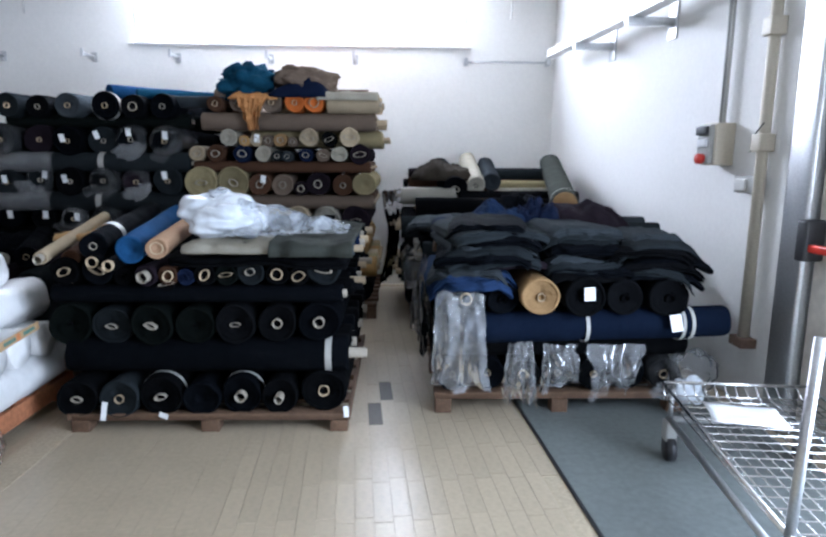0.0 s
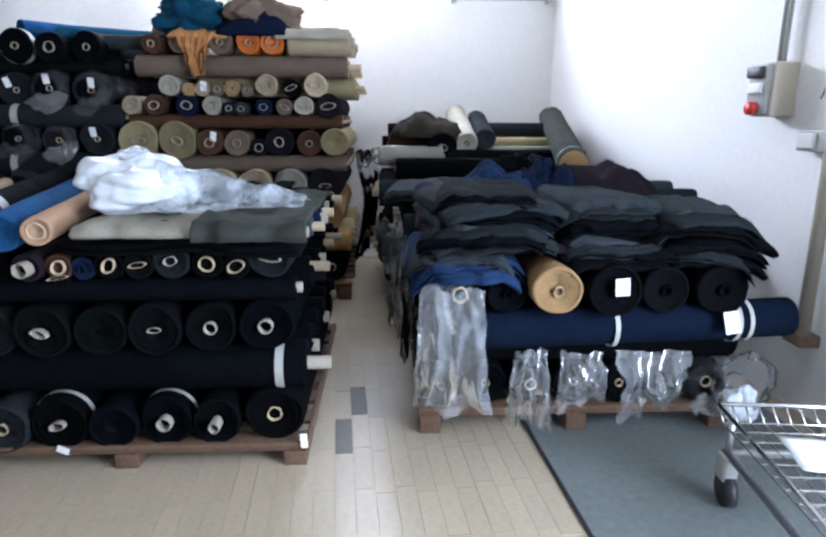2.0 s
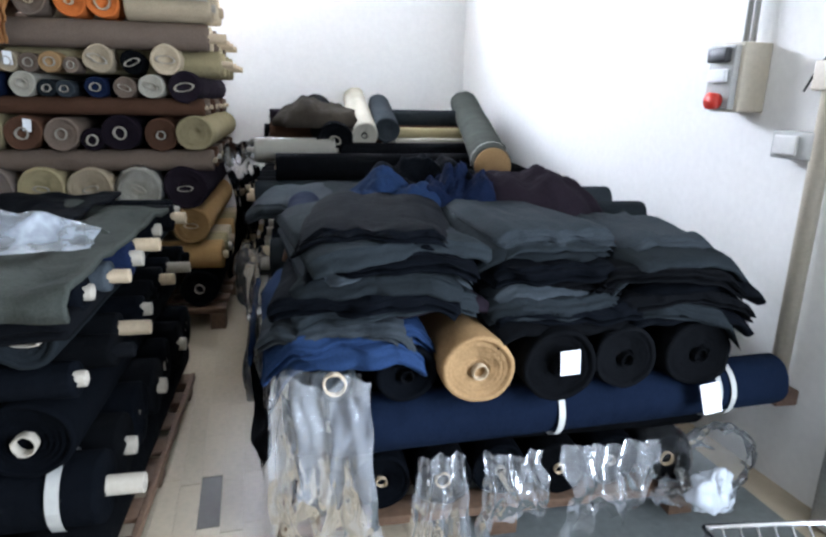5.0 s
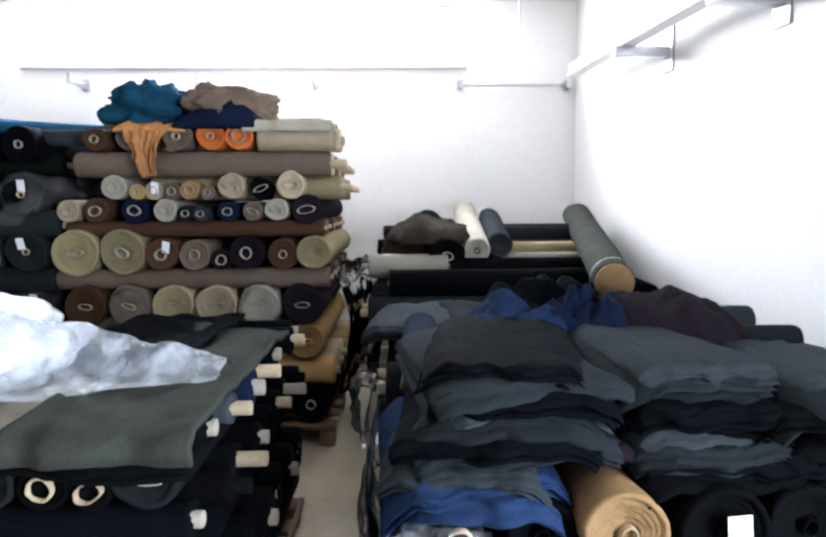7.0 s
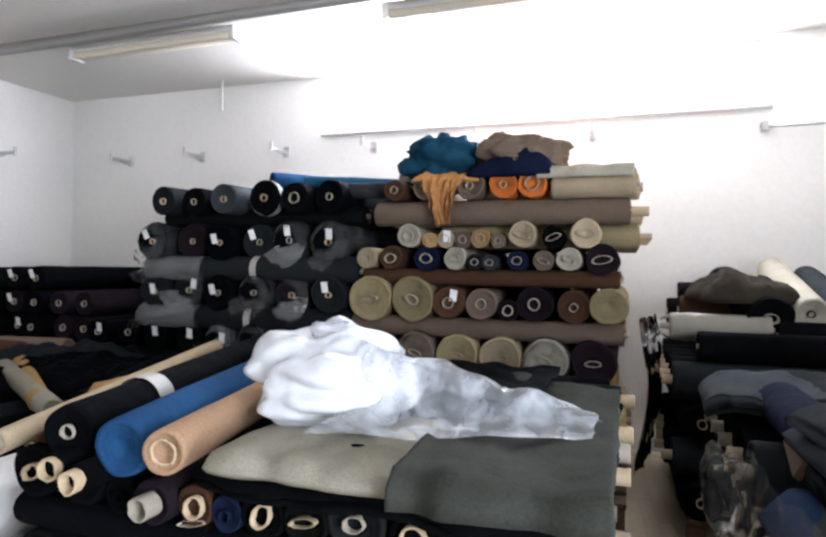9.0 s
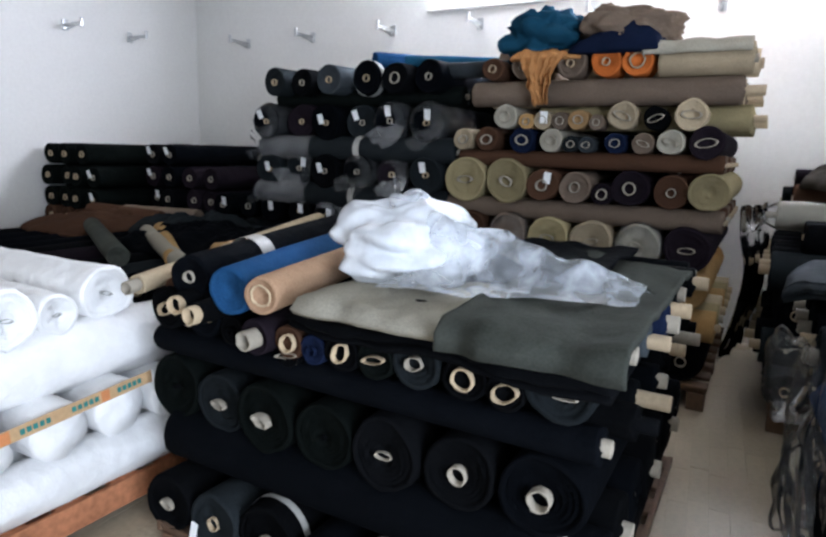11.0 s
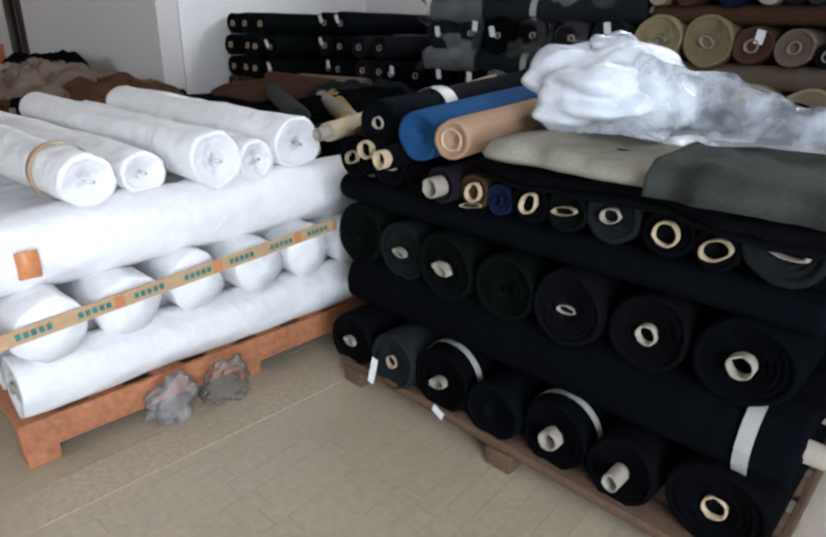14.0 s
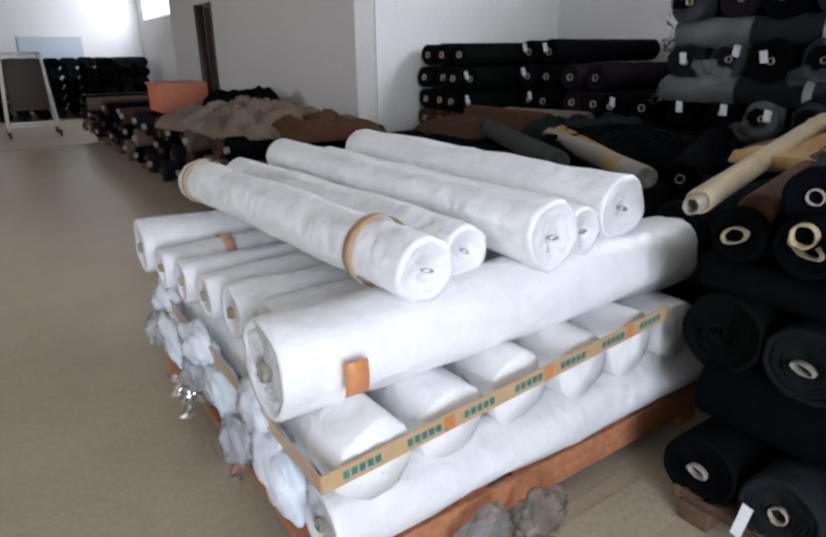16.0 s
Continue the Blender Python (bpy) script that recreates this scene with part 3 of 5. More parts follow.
part("door_jamb", box(-0.10, -0.08, 0.0, 0.01, 0.10, 2.62, 0.02), STEEL, door, "tall galvanised steel jamb")
bar_part = part("push_bar", box(-0.14, -0.92, 1.0, -0.10, -0.08, 1.04, 0.008), REDPLASTIC, door, "red push bar")
part("bar_housing", box(-0.16, -0.16, 0.95, -0.046, -0.09, 1.16, 0.015), BLACKPLASTIC, door, "black latch housing")
part("bar_housing", box(-0.13, -0.95, 0.96, -0.046, -0.86, 1.10, 0.015), BLACKPLASTIC, door)

# ceiling beam and lamps
solid("ceiling_beam", box(-5.7, 5.92, H - 0.055, 2.2, 6.02, H - 0.002), GREYPLASTIC, "grey cable trunking along the ceiling", "trim", kind="structure")
for xx in (-4.25, -1.42, 0.35):
    lamp = thing("ceiling_light", "unlit fluorescent batten with a yellowed cover on the ceiling", "lamp", pose(xx, 6.2, H - 0.1), "ceiling lights")
    part("housing", box(0, -0.06, 0.05, 1.62, 0.06, 0.1, 0.008), WHITEMETAL, lamp)
    part("diffuser", box(0.04, -0.055, 0.0, 1.58, 0.055, 0.055, 0.02), TUBE_LAMP, lamp, "yellowed plastic cover")
    for e in (-0.005, 1.585):
        part("end_cap", box(e, -0.065, -0.006, e + 0.045, 0.065, 0.1, 0.01), WHITEMETAL, lamp)
for xx in (-3.58, 1.62):
    solid("pull_cord", bar((xx, 7.3, 2.95), (xx, 7.3, H), 0.012), WHITEMETAL, "white strip hanging from the ceiling", "cord")

# brackets on the back wall
bracket = thing("wall_bracket", "grey steel bracket arm on the white wall", "bracket", pose(-4.88, 7.5, 2.53), "wall brackets")
part("plate", box(-0.03, -0.012, -0.05, 0.03, 0.0, 0.05, 0.003), STEEL, bracket)
part("arm", box(-0.012, -0.27, -0.018, 0.012, -0.012, 0.012, 0.003), STEEL, bracket)
part("tip", box(-0.015, -0.285, -0.035, 0.015, -0.27, 0.05, 0.003), STEEL, bracket)
part("brace", bar((0, -0.02, -0.045), (0, -0.2, -0.01), 0.008), STEEL, bracket)
for xx in (-3.957, -2.97, -2.045, -1.02, -0.085):
    copy_thing(bracket, pose(xx, 7.5, 2.54))
for yy in (6.6, 5.9):
    copy_thing(bracket, pose(-5.72, yy, 2.5, 0, 0, 90))
rail = thing("wall_rail", "thin grey steel rod fixed along the white wall", "rail", pose(1.15, 7.42, 2.52))
part("rod", bar((0, 0, 0), (0.95, 0, 0), 0.012), STEEL, rail)
part("bracket", box(-0.02, -0.02, -0.03, 0.02, 0.08, 0.04, 0.004), STEEL, rail)
part("bracket", box(0.90, -0.02, -0.03, 0.94, 0.08, 0.04, 0.004), STEEL, rail)

# white rail along the right wall
rail = thing("hanging_rail", "white enamelled rail held off the wall by grey brackets", "rail", pose(right_x(6.85) - 0.28, 6.85, 2.52, 0, 0, WALLTURN))
part("rail_bar", box(-0.03, -4.9, -0.04, 0.03, 0, 0.04, 0.006), WHITEMETAL, rail)
part("rail_flange", box(-0.05, -4.9, -0.046, 0.05, 0, -0.036, 0.002), WHITEMETAL, rail)
for yy in (-0.9, -1.9, -3.4):
    part("bracket_arm", box(-0.09, yy - 0.03, -0.11, 0.28, yy + 0.03, -0.05, 0.004), STEEL, rail)
    part("bracket_plate", box(0.265, yy - 0.06, -0.2, 0.28, yy + 0.06, 0.08, 0.003), STEEL, rail)

# electrics on the right wall
m = pose(right_x(4.23), 4.23, 1.42, 0, 0, WALLTURN)
eb = thing("switch_box", "beige wall switch box with black, white and red buttons", "switch box", m)
part("body", box(-0.13, -0.075, 0.0, 0.0, 0.075, 0.26, 0.008), BEIGEPLASTIC, eb)
part("front", box(-0.16, -0.06, 0.01, -0.13, 0.07, 0.25, 0.006), GREYPLASTIC, eb)
part("button", box(-0.19, -0.045, 0.185, -0.16, 0.055, 0.24, 0.008), BLACKPLASTIC, eb)
part("button", box(-0.178, -0.04, 0.11, -0.16, 0.05, 0.16, 0.006), PAPER, eb)
part("button", bar((-0.16, 0.005, 0.04), (-0.195, 0.005, 0.04), 0.032, 14), REDPLASTIC, eb, "red stop button")
for dy in (-0.02, 0.02):
    solid("conduit", bar((right_x(4.23) - 0.045, 4.23 + dy, 1.68), (right_x(4.23) - 0.045, 4.23 + dy, 2.6), 0.011), GREYPLASTIC, "thin grey conduit rising from the switch box", "conduit")
solid("junction_box", box(right_x(4.32) - 0.09, 4.25, 2.6, right_x(4.32) - 0.002, 4.40, 2.72, 0.01), GREYPLASTIC, "grey junction box on the white wall", "junction box")
px = right_x(3.83)
pipe = thing("conduit_pipe", "wide beige conduit pipe up the white wall", "pipe", pose(px - 0.045, 3.83, 0.38))
part("pipe", bar((0, 0, 0.03), (0, 0, H - 0.38), 0.032, 14), BEIGEPLASTIC, pipe)
part("foot", box(-0.05, -0.07, -0.03, 0.043, 0.07, 0.03, 0.006), material("rusty_clamp", (0.16, 0.10, 0.07), 0.7), pipe)
for zz in (1.12, 1.75):
    part("collar", box(-0.05, -0.045, zz, 0.043, 0.045, zz + 0.1, 0.008), BEIGEPLASTIC, pipe)
sock = thing("wall_socket", "grey surface-mounted wall socket beside the pipe", "socket", pose(right_x(3.93), 3.93, 1.26, 0, 0, WALLTURN))
part("body", box(-0.075, -0.09, 0, 0.0, 0.09, 0.1, 0.008), GREYPLASTIC, sock)
part("cover", box(-0.09, -0.03, 0.015, -0.075, 0.07, 0.085, 0.006), WHITEMETAL, sock)
cable = bpy.data.curves.new("cable", "CURVE")
cable.dimensions, cable.bevel_depth = "3D", 0.004
sp = cable.splines.new("BEZIER")
sp.bezier_points.add(2)
for bp, co in zip(sp.bezier_points, ((px - 0.05, 3.95, 1.50), (px - 0.09, 3.84, 1.6), (px - 0.07, 3.80, 1.66))):
    bp.co, bp.handle_left_type, bp.handle_right_type = co, "AUTO", "AUTO"
cable.materials.append(BLACKPLASTIC)
tagged(new("cable", cable), "short black cable tied round the pipe", "cable")

# grey painted floor area
def strip(y0, y1, a0, a1, z):
    """A strip of floor that runs along the right wall; a: metres to the right of the strip's edge."""
    bm = bmesh.new()
    edge = lambda y: 1.115 + 0.06 * (3.6 - y)
    lo = [bm.verts.new((edge(y) + a, y, -0.012)) for y, a in ((y0, a0), (y0, a1), (y1, a1), (y1, a0))]
    hi = [bm.verts.new((v.co.x, v.co.y, z)) for v in lo]
    bm.faces.new(hi)
    for k in range(4):
        bm.faces.new((lo[k], lo[(k + 1) % 4], hi[(k + 1) % 4], hi[k]))
    return bm


solid("floor_grey_area", strip(-3.9, 7.4, 0.015, 1.25, 0.004), MAT, "grey painted strip of floor along the wall", "floor", kind="structure", smooth=False)
solid("floor_grey_edge", strip(-3.9, 7.4, 0.0, 0.015, 0.005), BLACKPLASTIC, "dark joint beside the grey floor strip", "trim", kind="structure", smooth=False)
solid("floor_patch", box(-1.5, 2.35, -0.012, -1.33, 3.7, 0.002), GROUT, "dark tiled strip in the floor", "floor", kind="structure", smooth=False)

# ---- stack A: black rolls on a pallet ----
pallet(-1.34, 3.42, 0.13, 4.92, 0.105, WOOD, "worn brown wooden pallet under the black rolls", side=0.035)
ON = "stacked on a pallet"
PT = 0.105
for i, (xx, r, mt) in enumerate(((-1.28, 0.108, BLACK), (-1.06, 0.106, CHARCOAL), (-0.845, 0.114, BLACK), (-0.635, 0.098, INK), (-0.425, 0.108, INK), (-0.22, 0.100, BLACK), (0.010, 0.120, BLACK))):
    roll(xx - 0.012, 3.455 - 0.006 * (6 - i) - (0.0 if i == 6 else 0.01 * (i % 2)), PT + r - 0.010 - 0.003 * (6 - i), r, 1.48, mt, "black", core=(0.24, 0.26, 0.24, 0, 0.32, 0.26, 0.29)[i], out=(0.01, 0.0, 0.02, 0, 0.03, 0.055, 0.0)[i], flat=(0.7, 1, 0.7, 1, 1, 1, 1)[i], bands=(((0.05, 0.025),) if i in (2, 4) else ()), where=ON, coremat=PALECARD if i not in (1, 6) else CARD)
for k in range(7):
    roll(-1.355 + rng.uniform(-0.01, 0.02), 3.57 + 0.205 * k, 0.395, 0.104, 1.49, BLACK if k % 2 else INK, "black", az=-90, back=0.10 if k in (0,) else (0.0, 0.03)[k % 2], bands=((1.37, 0.035),) if k == 0 else (), core=0.3, where=ON, coremat=PALECARD, joined=False)
for i, (xx, r, mt) in enumerate(((-1.33, 0.118, GREEN), (-1.11, 0.105, CHARCOAL), (-0.89, 0.112, GREEN), (-0.665, 0.106, GREEN), (-0.455, 0.108, BLACK), (-0.235, 0.106, BLACK), (-0.012, 0.112, INK))):
    roll(xx - 0.01, 3.49 + rng.uniform(-0.02, 0.02), 0.475 + r - 0.004 * (6 - i), r, 1.45, mt, "near-black", core=(0.1, 0.24, 0.24, 0.1, 0.22, 0.28, 0.3)[i], out=(0.0, 0.012, 0.02, 0.0, 0.0, 0.01, 0.02)[i], flat=(1, 0.6, 0.6, 1, 0.55, 1, 1)[i], where=ON, coremat=PALECARD if i not in (0, 3) else BLACK)
for k in range(8):
    roll(-1.40 + rng.uniform(-0.02, 0.02), 3.54 + 0.18 * k, 0.735, 0.05, 1.52 + 0.02 * (k % 2), BLACK if k % 3 else INK, "black", az=-90, back=(0.02, 0.05, 0.09, 0.03)[k % 4], core=0.5, where=ON, coremat=(PALECARD, BLACK, CARD)[k % 3])
small = ((-1.33, 0.075, BLACK, 0.42, 0.75, CARD), (-1.16, 0.082, INK, 0.42, 0.6, CARD), (-1.03, 0.05, BLACK, 0.3, 1.0, BLACK), (-0.905, 0.056, PLUM, 0.6, 1.0, PALECARD), (-0.80, 0.052, BROWN, 0.62, 1.05, CARD), (-0.71, 0.045, NAVY, 0.4, 1.0, NAVY), (-0.61, 0.058, BLACK, 0.55, 1.2, CARD), (-0.50, 0.06, GREEN, 0.45, 0.5, CARD), (-0.375, 0.075, CHARCOAL, 0.36, 0.8, PALECARD), (-0.235, 0.062, BLACK, 0.55, 1.0, CARD), (-0.125, 0.052, BLACK, 0.65, 0.8, CARD), (0.005, 0.086, CHARCOAL, 0.42, 0.5, PALECARD))
for i, (xx, r, mt, c, fl, cm) in enumerate(small):
    roll(xx, 3.48 - (0.03 if i == 3 else 0), 0.785 + r, r, 1.45, mt, "dark", core=c, out=0.012 + (0.035 if i == 3 else 0), flat=fl, where=ON, coremat=cm)
roll(-0.81, 3.49, 0.795, 0.04, 1.4, BLACK, "black", core=0.75, flat=0.3, out=0.012, where=ON, coremat=PALECARD)
for i, (yy, r, mt) in enumerate(((3.58, 0.05, INK), (3.74, 0.045, SLATE), (3.90, 0.055, NAVY), (4.1, 0.05, BLACK), (4.32, 0.055, INK), (4.56, 0.055, BLACK), (4.76, 0.05, INK))):
    roll(-0.55, yy, 0.905 + r, r, 0.68 + 0.02 * (i % 3), mt, "dark navy", az=-90, back=(0.02, 0.05, 0.03, 0.08)[i % 4], core=0.5, where=ON, coremat=(PALECARD, CARD)[i % 2])
for tx, ty, tz, lean, th in ((-1.145, 3.395, 0.13, 8, 0.10), (-0.84, 3.405, 0.10, -70, 0.05), (0.122, 3.405, 0.12, -4, 0.06)):
    solid("paper_tag", box(-0.014, 0, -th / 2, 0.014, 0.003, th / 2), PAPER, "white paper tag hanging in front of the pallet", "tag", pose(tx, ty, tz, -6, lean, 0), smooth=False)
# rolls and sheets lying on top
TOP = "on top of black rolls"
roll(-1.42, 3.44, 0.935, 0.034, 1.35, SAND, "cream", az=12, tip=4, core=0.75, out=0.05, where=TOP, coremat=PALECARD)
roll(-1.30, 3.50, 0.925, 0.045, 1.2, BROWN, "brown", az=11, tip=3, core=0.0, where=TOP)
roll(-1.14, 3.42, 1.0, 0.07, 1.5, INK, "navy", az=11, tip=2.0, core=0.3, where=TOP, bands=((0.30, 0.08),))
roll(-0.95, 3.40, 0.985, 0.072, 1.45, BLUE, "bright blue", az=10, tip=2.0, core=0, where=TOP)
roll(-0.81, 3.38, 0.995, 0.056, 1.2, BEIGE, "pinkish beige", az=8, tip=2, core=0.66, out=0.0, where=TOP, coremat=CARD)
roll(-1.12, 3.36, 0.93, 0.036, 1.2, BLACK, "dark", az=8, core=0.85, out=0.02, where=TOP, coremat=CARD)
roll(-1.035, 3.35, 0.915, 0.036, 1.2, BLACK, "dark", az=6, core=0.85, out=0.03, where=TOP, coremat=CARD)
drape("ochre_cloth", -1.62, -1.36, 3.95, 4.95, 0.98, 0.02, TAN, "strip of tan cloth along the stack's edge", "cloth", 5, amp=0.04)
folded(-0.33, 3.98, 0.895, 0.92, 1.12, 0.055, BLACK, "black", 71, layers=2)
drape("stone_cloth", -0.68, -0.22, 3.38, 4.4, 0.985, 0.015, STONE, "stone-grey folded cloth lying on black rolls", "cloth", 11, thick=0.02, amp=0.03)
drape("olive_cloth", -0.25, 0.17, 3.36, 4.5, 1.012, 0.05, OLIVE, "dark olive folded cloth over the stack's edge", "cloth", 23, thick=0.016, amp=0.034)
drape("navy_cloth", -0.52, -0.05, 3.9, 4.7, 1.03, 0.02, INK, "dark navy cloth lying under plastic", "cloth", 29, amp=0.03)
bag = thing("plastic_bag", "crumpled milky white plastic bag with a clear trailing end", "plastic bag", pose(-0.575, 3.81, 1.0, 0, 0, -6))
part("puffed_body", blob_mesh(0.225, 0.27, 0.135, 3.3, 1.9, 0.34, 72, 50, octaves=2), BAG, bag, m=pose(-0.02, 0.02, 0.115, 0, 12, 0))
part("tied_corner", blob_mesh(0.09, 0.09, 0.055, 5.7, 1.6, 0.5, 34, 24, octaves=2), CLEARBAG, bag, "clear twisted corner of the bag", m=pose(-0.02, 0.05, 0.205, 0, 30, 0))


def trail(u, v):
    """The loose end: wide at the bag, narrowing to a point, its front edge spilling over the cloth."""
    wide = 0.30 * (1 - 0.72 * u ** 1.4)
    c = billow(u * 1.1 + 2.1, v * 0.5 + u * 0.3, 5.0, 2.0, 2)
    ridge = math.exp(-((v - 0.62) / 0.22) ** 2)
    x = 0.10 + 0.60 * u + 0.03 * noise.noise(Vector((v * 4, u * 3, 2)))
    y = -0.20 + 0.20 * u + wide * 2 * (v - 0.25) * 0.75 + 0.03 * noise.noise(Vector((u * 5, v * 2, 8)))
    return (x, y, 0.045 + (0.15 * (1 - u) ** 0.8 + 0.03) * ridge + 0.055 * (c - 0.45) * (0.3 + ridge) - 0.02 * max(0.0, 0.2 - v))


part("trailing_film", grid(60, 40, trail), CLEARBAG, bag, "clear film trailing from the bag")

# ---- stack B: navy rolls and folded cloths ----
pallet(0.61, 3.66, 2.06, 5.1, 0.125, WOOD, "brown wooden pallet under folded dark cloths")
for i in range(7):
    roll(0.71 + 0.205 * i, 3.68 + 0.02 * (i % 2), 0.225, 0.1, 1.4, INK if i % 2 else BLACK, "dark navy", core=0.3 if i in (2, 6) else 0.2, out=0.0, where=ON, wrap=1 if i == 6 else 0)
for k in range(6):
    roll(0.62, 3.78 + 0.22 * k, 0.41, 0.095, 1.45, BLACK, "black", az=-90, where=ON, joined=k > 2)
roll(0.74, 3.53, 0.545, 0.088, 1.46, MIDNIGHT, "dark navy", az=-88, tip=1.0, core=0.2, where="along a stack's front", bands=((0.66, 0.02), (1.19, 0.018), (1.24, 0.018)))
solid("label", box(-0.03, 0, -0.045, 0.03, 0.003, 0.045), PAPER, "white paper label stuck on the navy roll", "label", pose(1.87, 3.428, 0.60, -14, -8, 0), smooth=False)
for i, (xx, zz, r, mt, nm) in enumerate(((0.75, 0.73, 0.06, CHARCOAL, "grey"), (0.95, 0.715, 0.085, INK, "dark"), (1.14, 0.74, 0.102, TAN, "tan"), (1.375, 0.735, 0.11, BLACK, "black"), (1.60, 0.725, 0.1, BLACK, "black"), (1.84, 0.725, 0.11, BLACK, "black"))):
    roll(xx, 3.42 + (0.05 if i in (1, 4, 5) else 0), zz, r, 1.3, mt, nm, core=0.24 if i != 0 else 0.6, out=0.012, where="under folded cloths", coremat=CARD if i in (0, 2) else BLACK)
solid("label", box(-0.028, 0, -0.035, 0.028, 0.003, 0.035), PAPER, "white paper tag on a black roll's end", "label", pose(1.385, 3.385, 0.765, 0, -4, 0), smooth=False)
seq = ((DENIM, "blue denim"), (DENIM, "blue denim"), (SLATE, "grey"), (PLUM, "plum black"), (CHARCOAL, "charcoal"), (INK, "dark navy"), (CHARCOAL, "charcoal"), (SLATE, "slate"), (INK, "dark navy"), (CHARCOAL, "charcoal"), (INK, "dark navy"))
for k, (mt, nm) in enumerate(seq):
    folded((0.80 if k < 3 else 0.89) + rng.uniform(-0.05, 0.05) + 0.004 * k, 3.77 + rng.uniform(-0.05, 0.07) + 0.014 * k, 0.785 + 0.0275 * k, (0.44 if k < 3 else 0.56) - 0.008 * k + rng.uniform(-0.04, 0.04), 0.68, 0.042, mt, nm, 100 + k, az=rng.uniform(-9, 9), droop=(0.16, 0.15, 0.12, 0.06)[k] if k < 4 else 0.04, layers=2 if k % 3 else 1)
for k in range(9):
    mt, nm = ((BLACK, "black"), (INK, "dark navy"), (CHARCOAL, "charcoal"), (SLATE, "slate"), (BLACK, "black"), (INK, "dark navy"), (CHARCOAL, "charcoal"), (CHARCOAL, "charcoal"), (SLATE, "slate"))[k]
    folded(1.40 + rng.uniform(-0.03, 0.03), 3.84 + rng.uniform(-0.05, 0.05) + 0.016 * k, 0.83 + 0.0265 * k, 0.47 - 0.010 * k, 0.7, 0.041, mt, nm, 130 + k, az=rng.uniform(-10, 10), droop=0.04, layers=2 if k % 3 else 1)
for k in range(8):
    mt, nm = ((INK, "dark navy"), (CHARCOAL, "charcoal"), (BLACK, "black"), (INK, "dark navy"), (CHARCOAL, "charcoal"), (BLACK, "black"), (CHARCOAL, "charcoal"), (SLATE, "slate grey"))[k]
    folded(1.82 + rng.uniform(-0.03, 0.03), 3.88 + rng.uniform(-0.05, 0.04), 0.81 + 0.0255 * k, 0.48 - (0.14 if k == 7 else 0), 0.72 - (0.25 if k == 7 else 0), 0.038, mt, nm, 160 + k, az=-6 + rng.uniform(-10, 10), droop=0.08 if k < 7 else 0.03, layers=2 if k % 3 else 1)
# more folded cloths and rolls behind
for k in range(5):
    roll(0.60, 4.36 + 0.2 * k, 0.60, 0.1, 1.5, BLACK, "black", az=-90, where=ON)
    roll(0.56, 4.40 + 0.2 * k, 0.80, 0.1, 1.52, INK if k % 2 else CHARCOAL, "dark", az=-90, where=ON, out=0.04)
heap("rumpled_cloth", 1.22, 4.50, 0.97, 0.78, 0.6, 0.2, INK, "rumpled heap of navy cloth on the stack", "cloth", 41, az=12, scale=4, rough=0.6, n=56)
heap("rumpled_cloth", 1.58, 4.40, 0.97, 0.66, 0.5, 0.2, PLUM, "dark plum cloth thrown over the stack", "cloth", 43, az=-18, scale=2.6, rough=0.35)
heap("rumpled_cloth", 1.06, 4.30, 1.03, 0.5, 0.32, 0.12, DENIM, "rumpled blue denim cloth on the pile", "cloth", 47, az=10, scale=5, rough=0.6, n=56)
heap("rumpled_cloth", 1.30, 4.32, 1.04, 0.36, 0.3, 0.12, NAVY, "knotted navy cloth on the pile", "cloth", 49, az=-10, scale=7, rough=0.7, n=56)
for k in range(4):
    folded(0.70 + 0.3 * k, 4.84 + 0.02 * k, 0.95 + 0.012 * k, 0.46, 0.5, 0.06, (SLATE, CHARCOAL, SLATE, INK)[k], "slate grey", 190 + k, az=(-4, 6, 3, -8)[k], droop=0.1, layers=2)
roll(1.62, 4.36, 0.99, 0.055, 0.5, CHARCOAL, "charcoal", az=-92, where="on dark cloths", core=0.3, bands=((0.1, 0.03),))
roll(1.60, 4.8, 0.98, 0.065, 0.6, SLATE, "slate", az=-90, where="on dark cloths", core=0.3)
solid("wooden_slat", box(-0.012, -0.1, 0, 0.012, 0.1, 0.09, 0.003), WOOD, "short wooden slat leaning among the cloths", "slat", pose(0.63, 4.22, 0.90, 15, 20, 0))
roll(0.70, 4.02, 0.97, 0.075, 0.7, NAVY, "navy", az=0, where="beside folded cloths", core=0.25)
# plastic
sheet("plastic_sheet", (0.60, 3.40), (0.84, 3.36), 0.77, 0.265, MILKY, "clear plastic sleeve hanging from a roll's end", 3, spread=0.25, amp=0.07, ragged=0.03, pleats=2.0)
sheet("plastic_sheet", (0.615, 3.44), (0.82, 3.42), 0.77, 0.28, FILM, "back side of a clear plastic sleeve", 31, spread=0.3, amp=0.04, ragged=0.03)
sheet("plastic_sheet", (0.98, 3.44), (1.11, 3.42), 0.50, 0.17, MILKY, "torn clear plastic hanging over the pallet", 12, spread=0.5, amp=0.06, ragged=0.06, slant=-0.05)
sheet("plastic_sheet", (1.16, 3.43), (1.34, 3.42), 0.49, 0.25, MILKY, "torn clear plastic hanging under the navy roll", 17, spread=0.15, amp=0.06, ragged=0.08, slant=0.08)
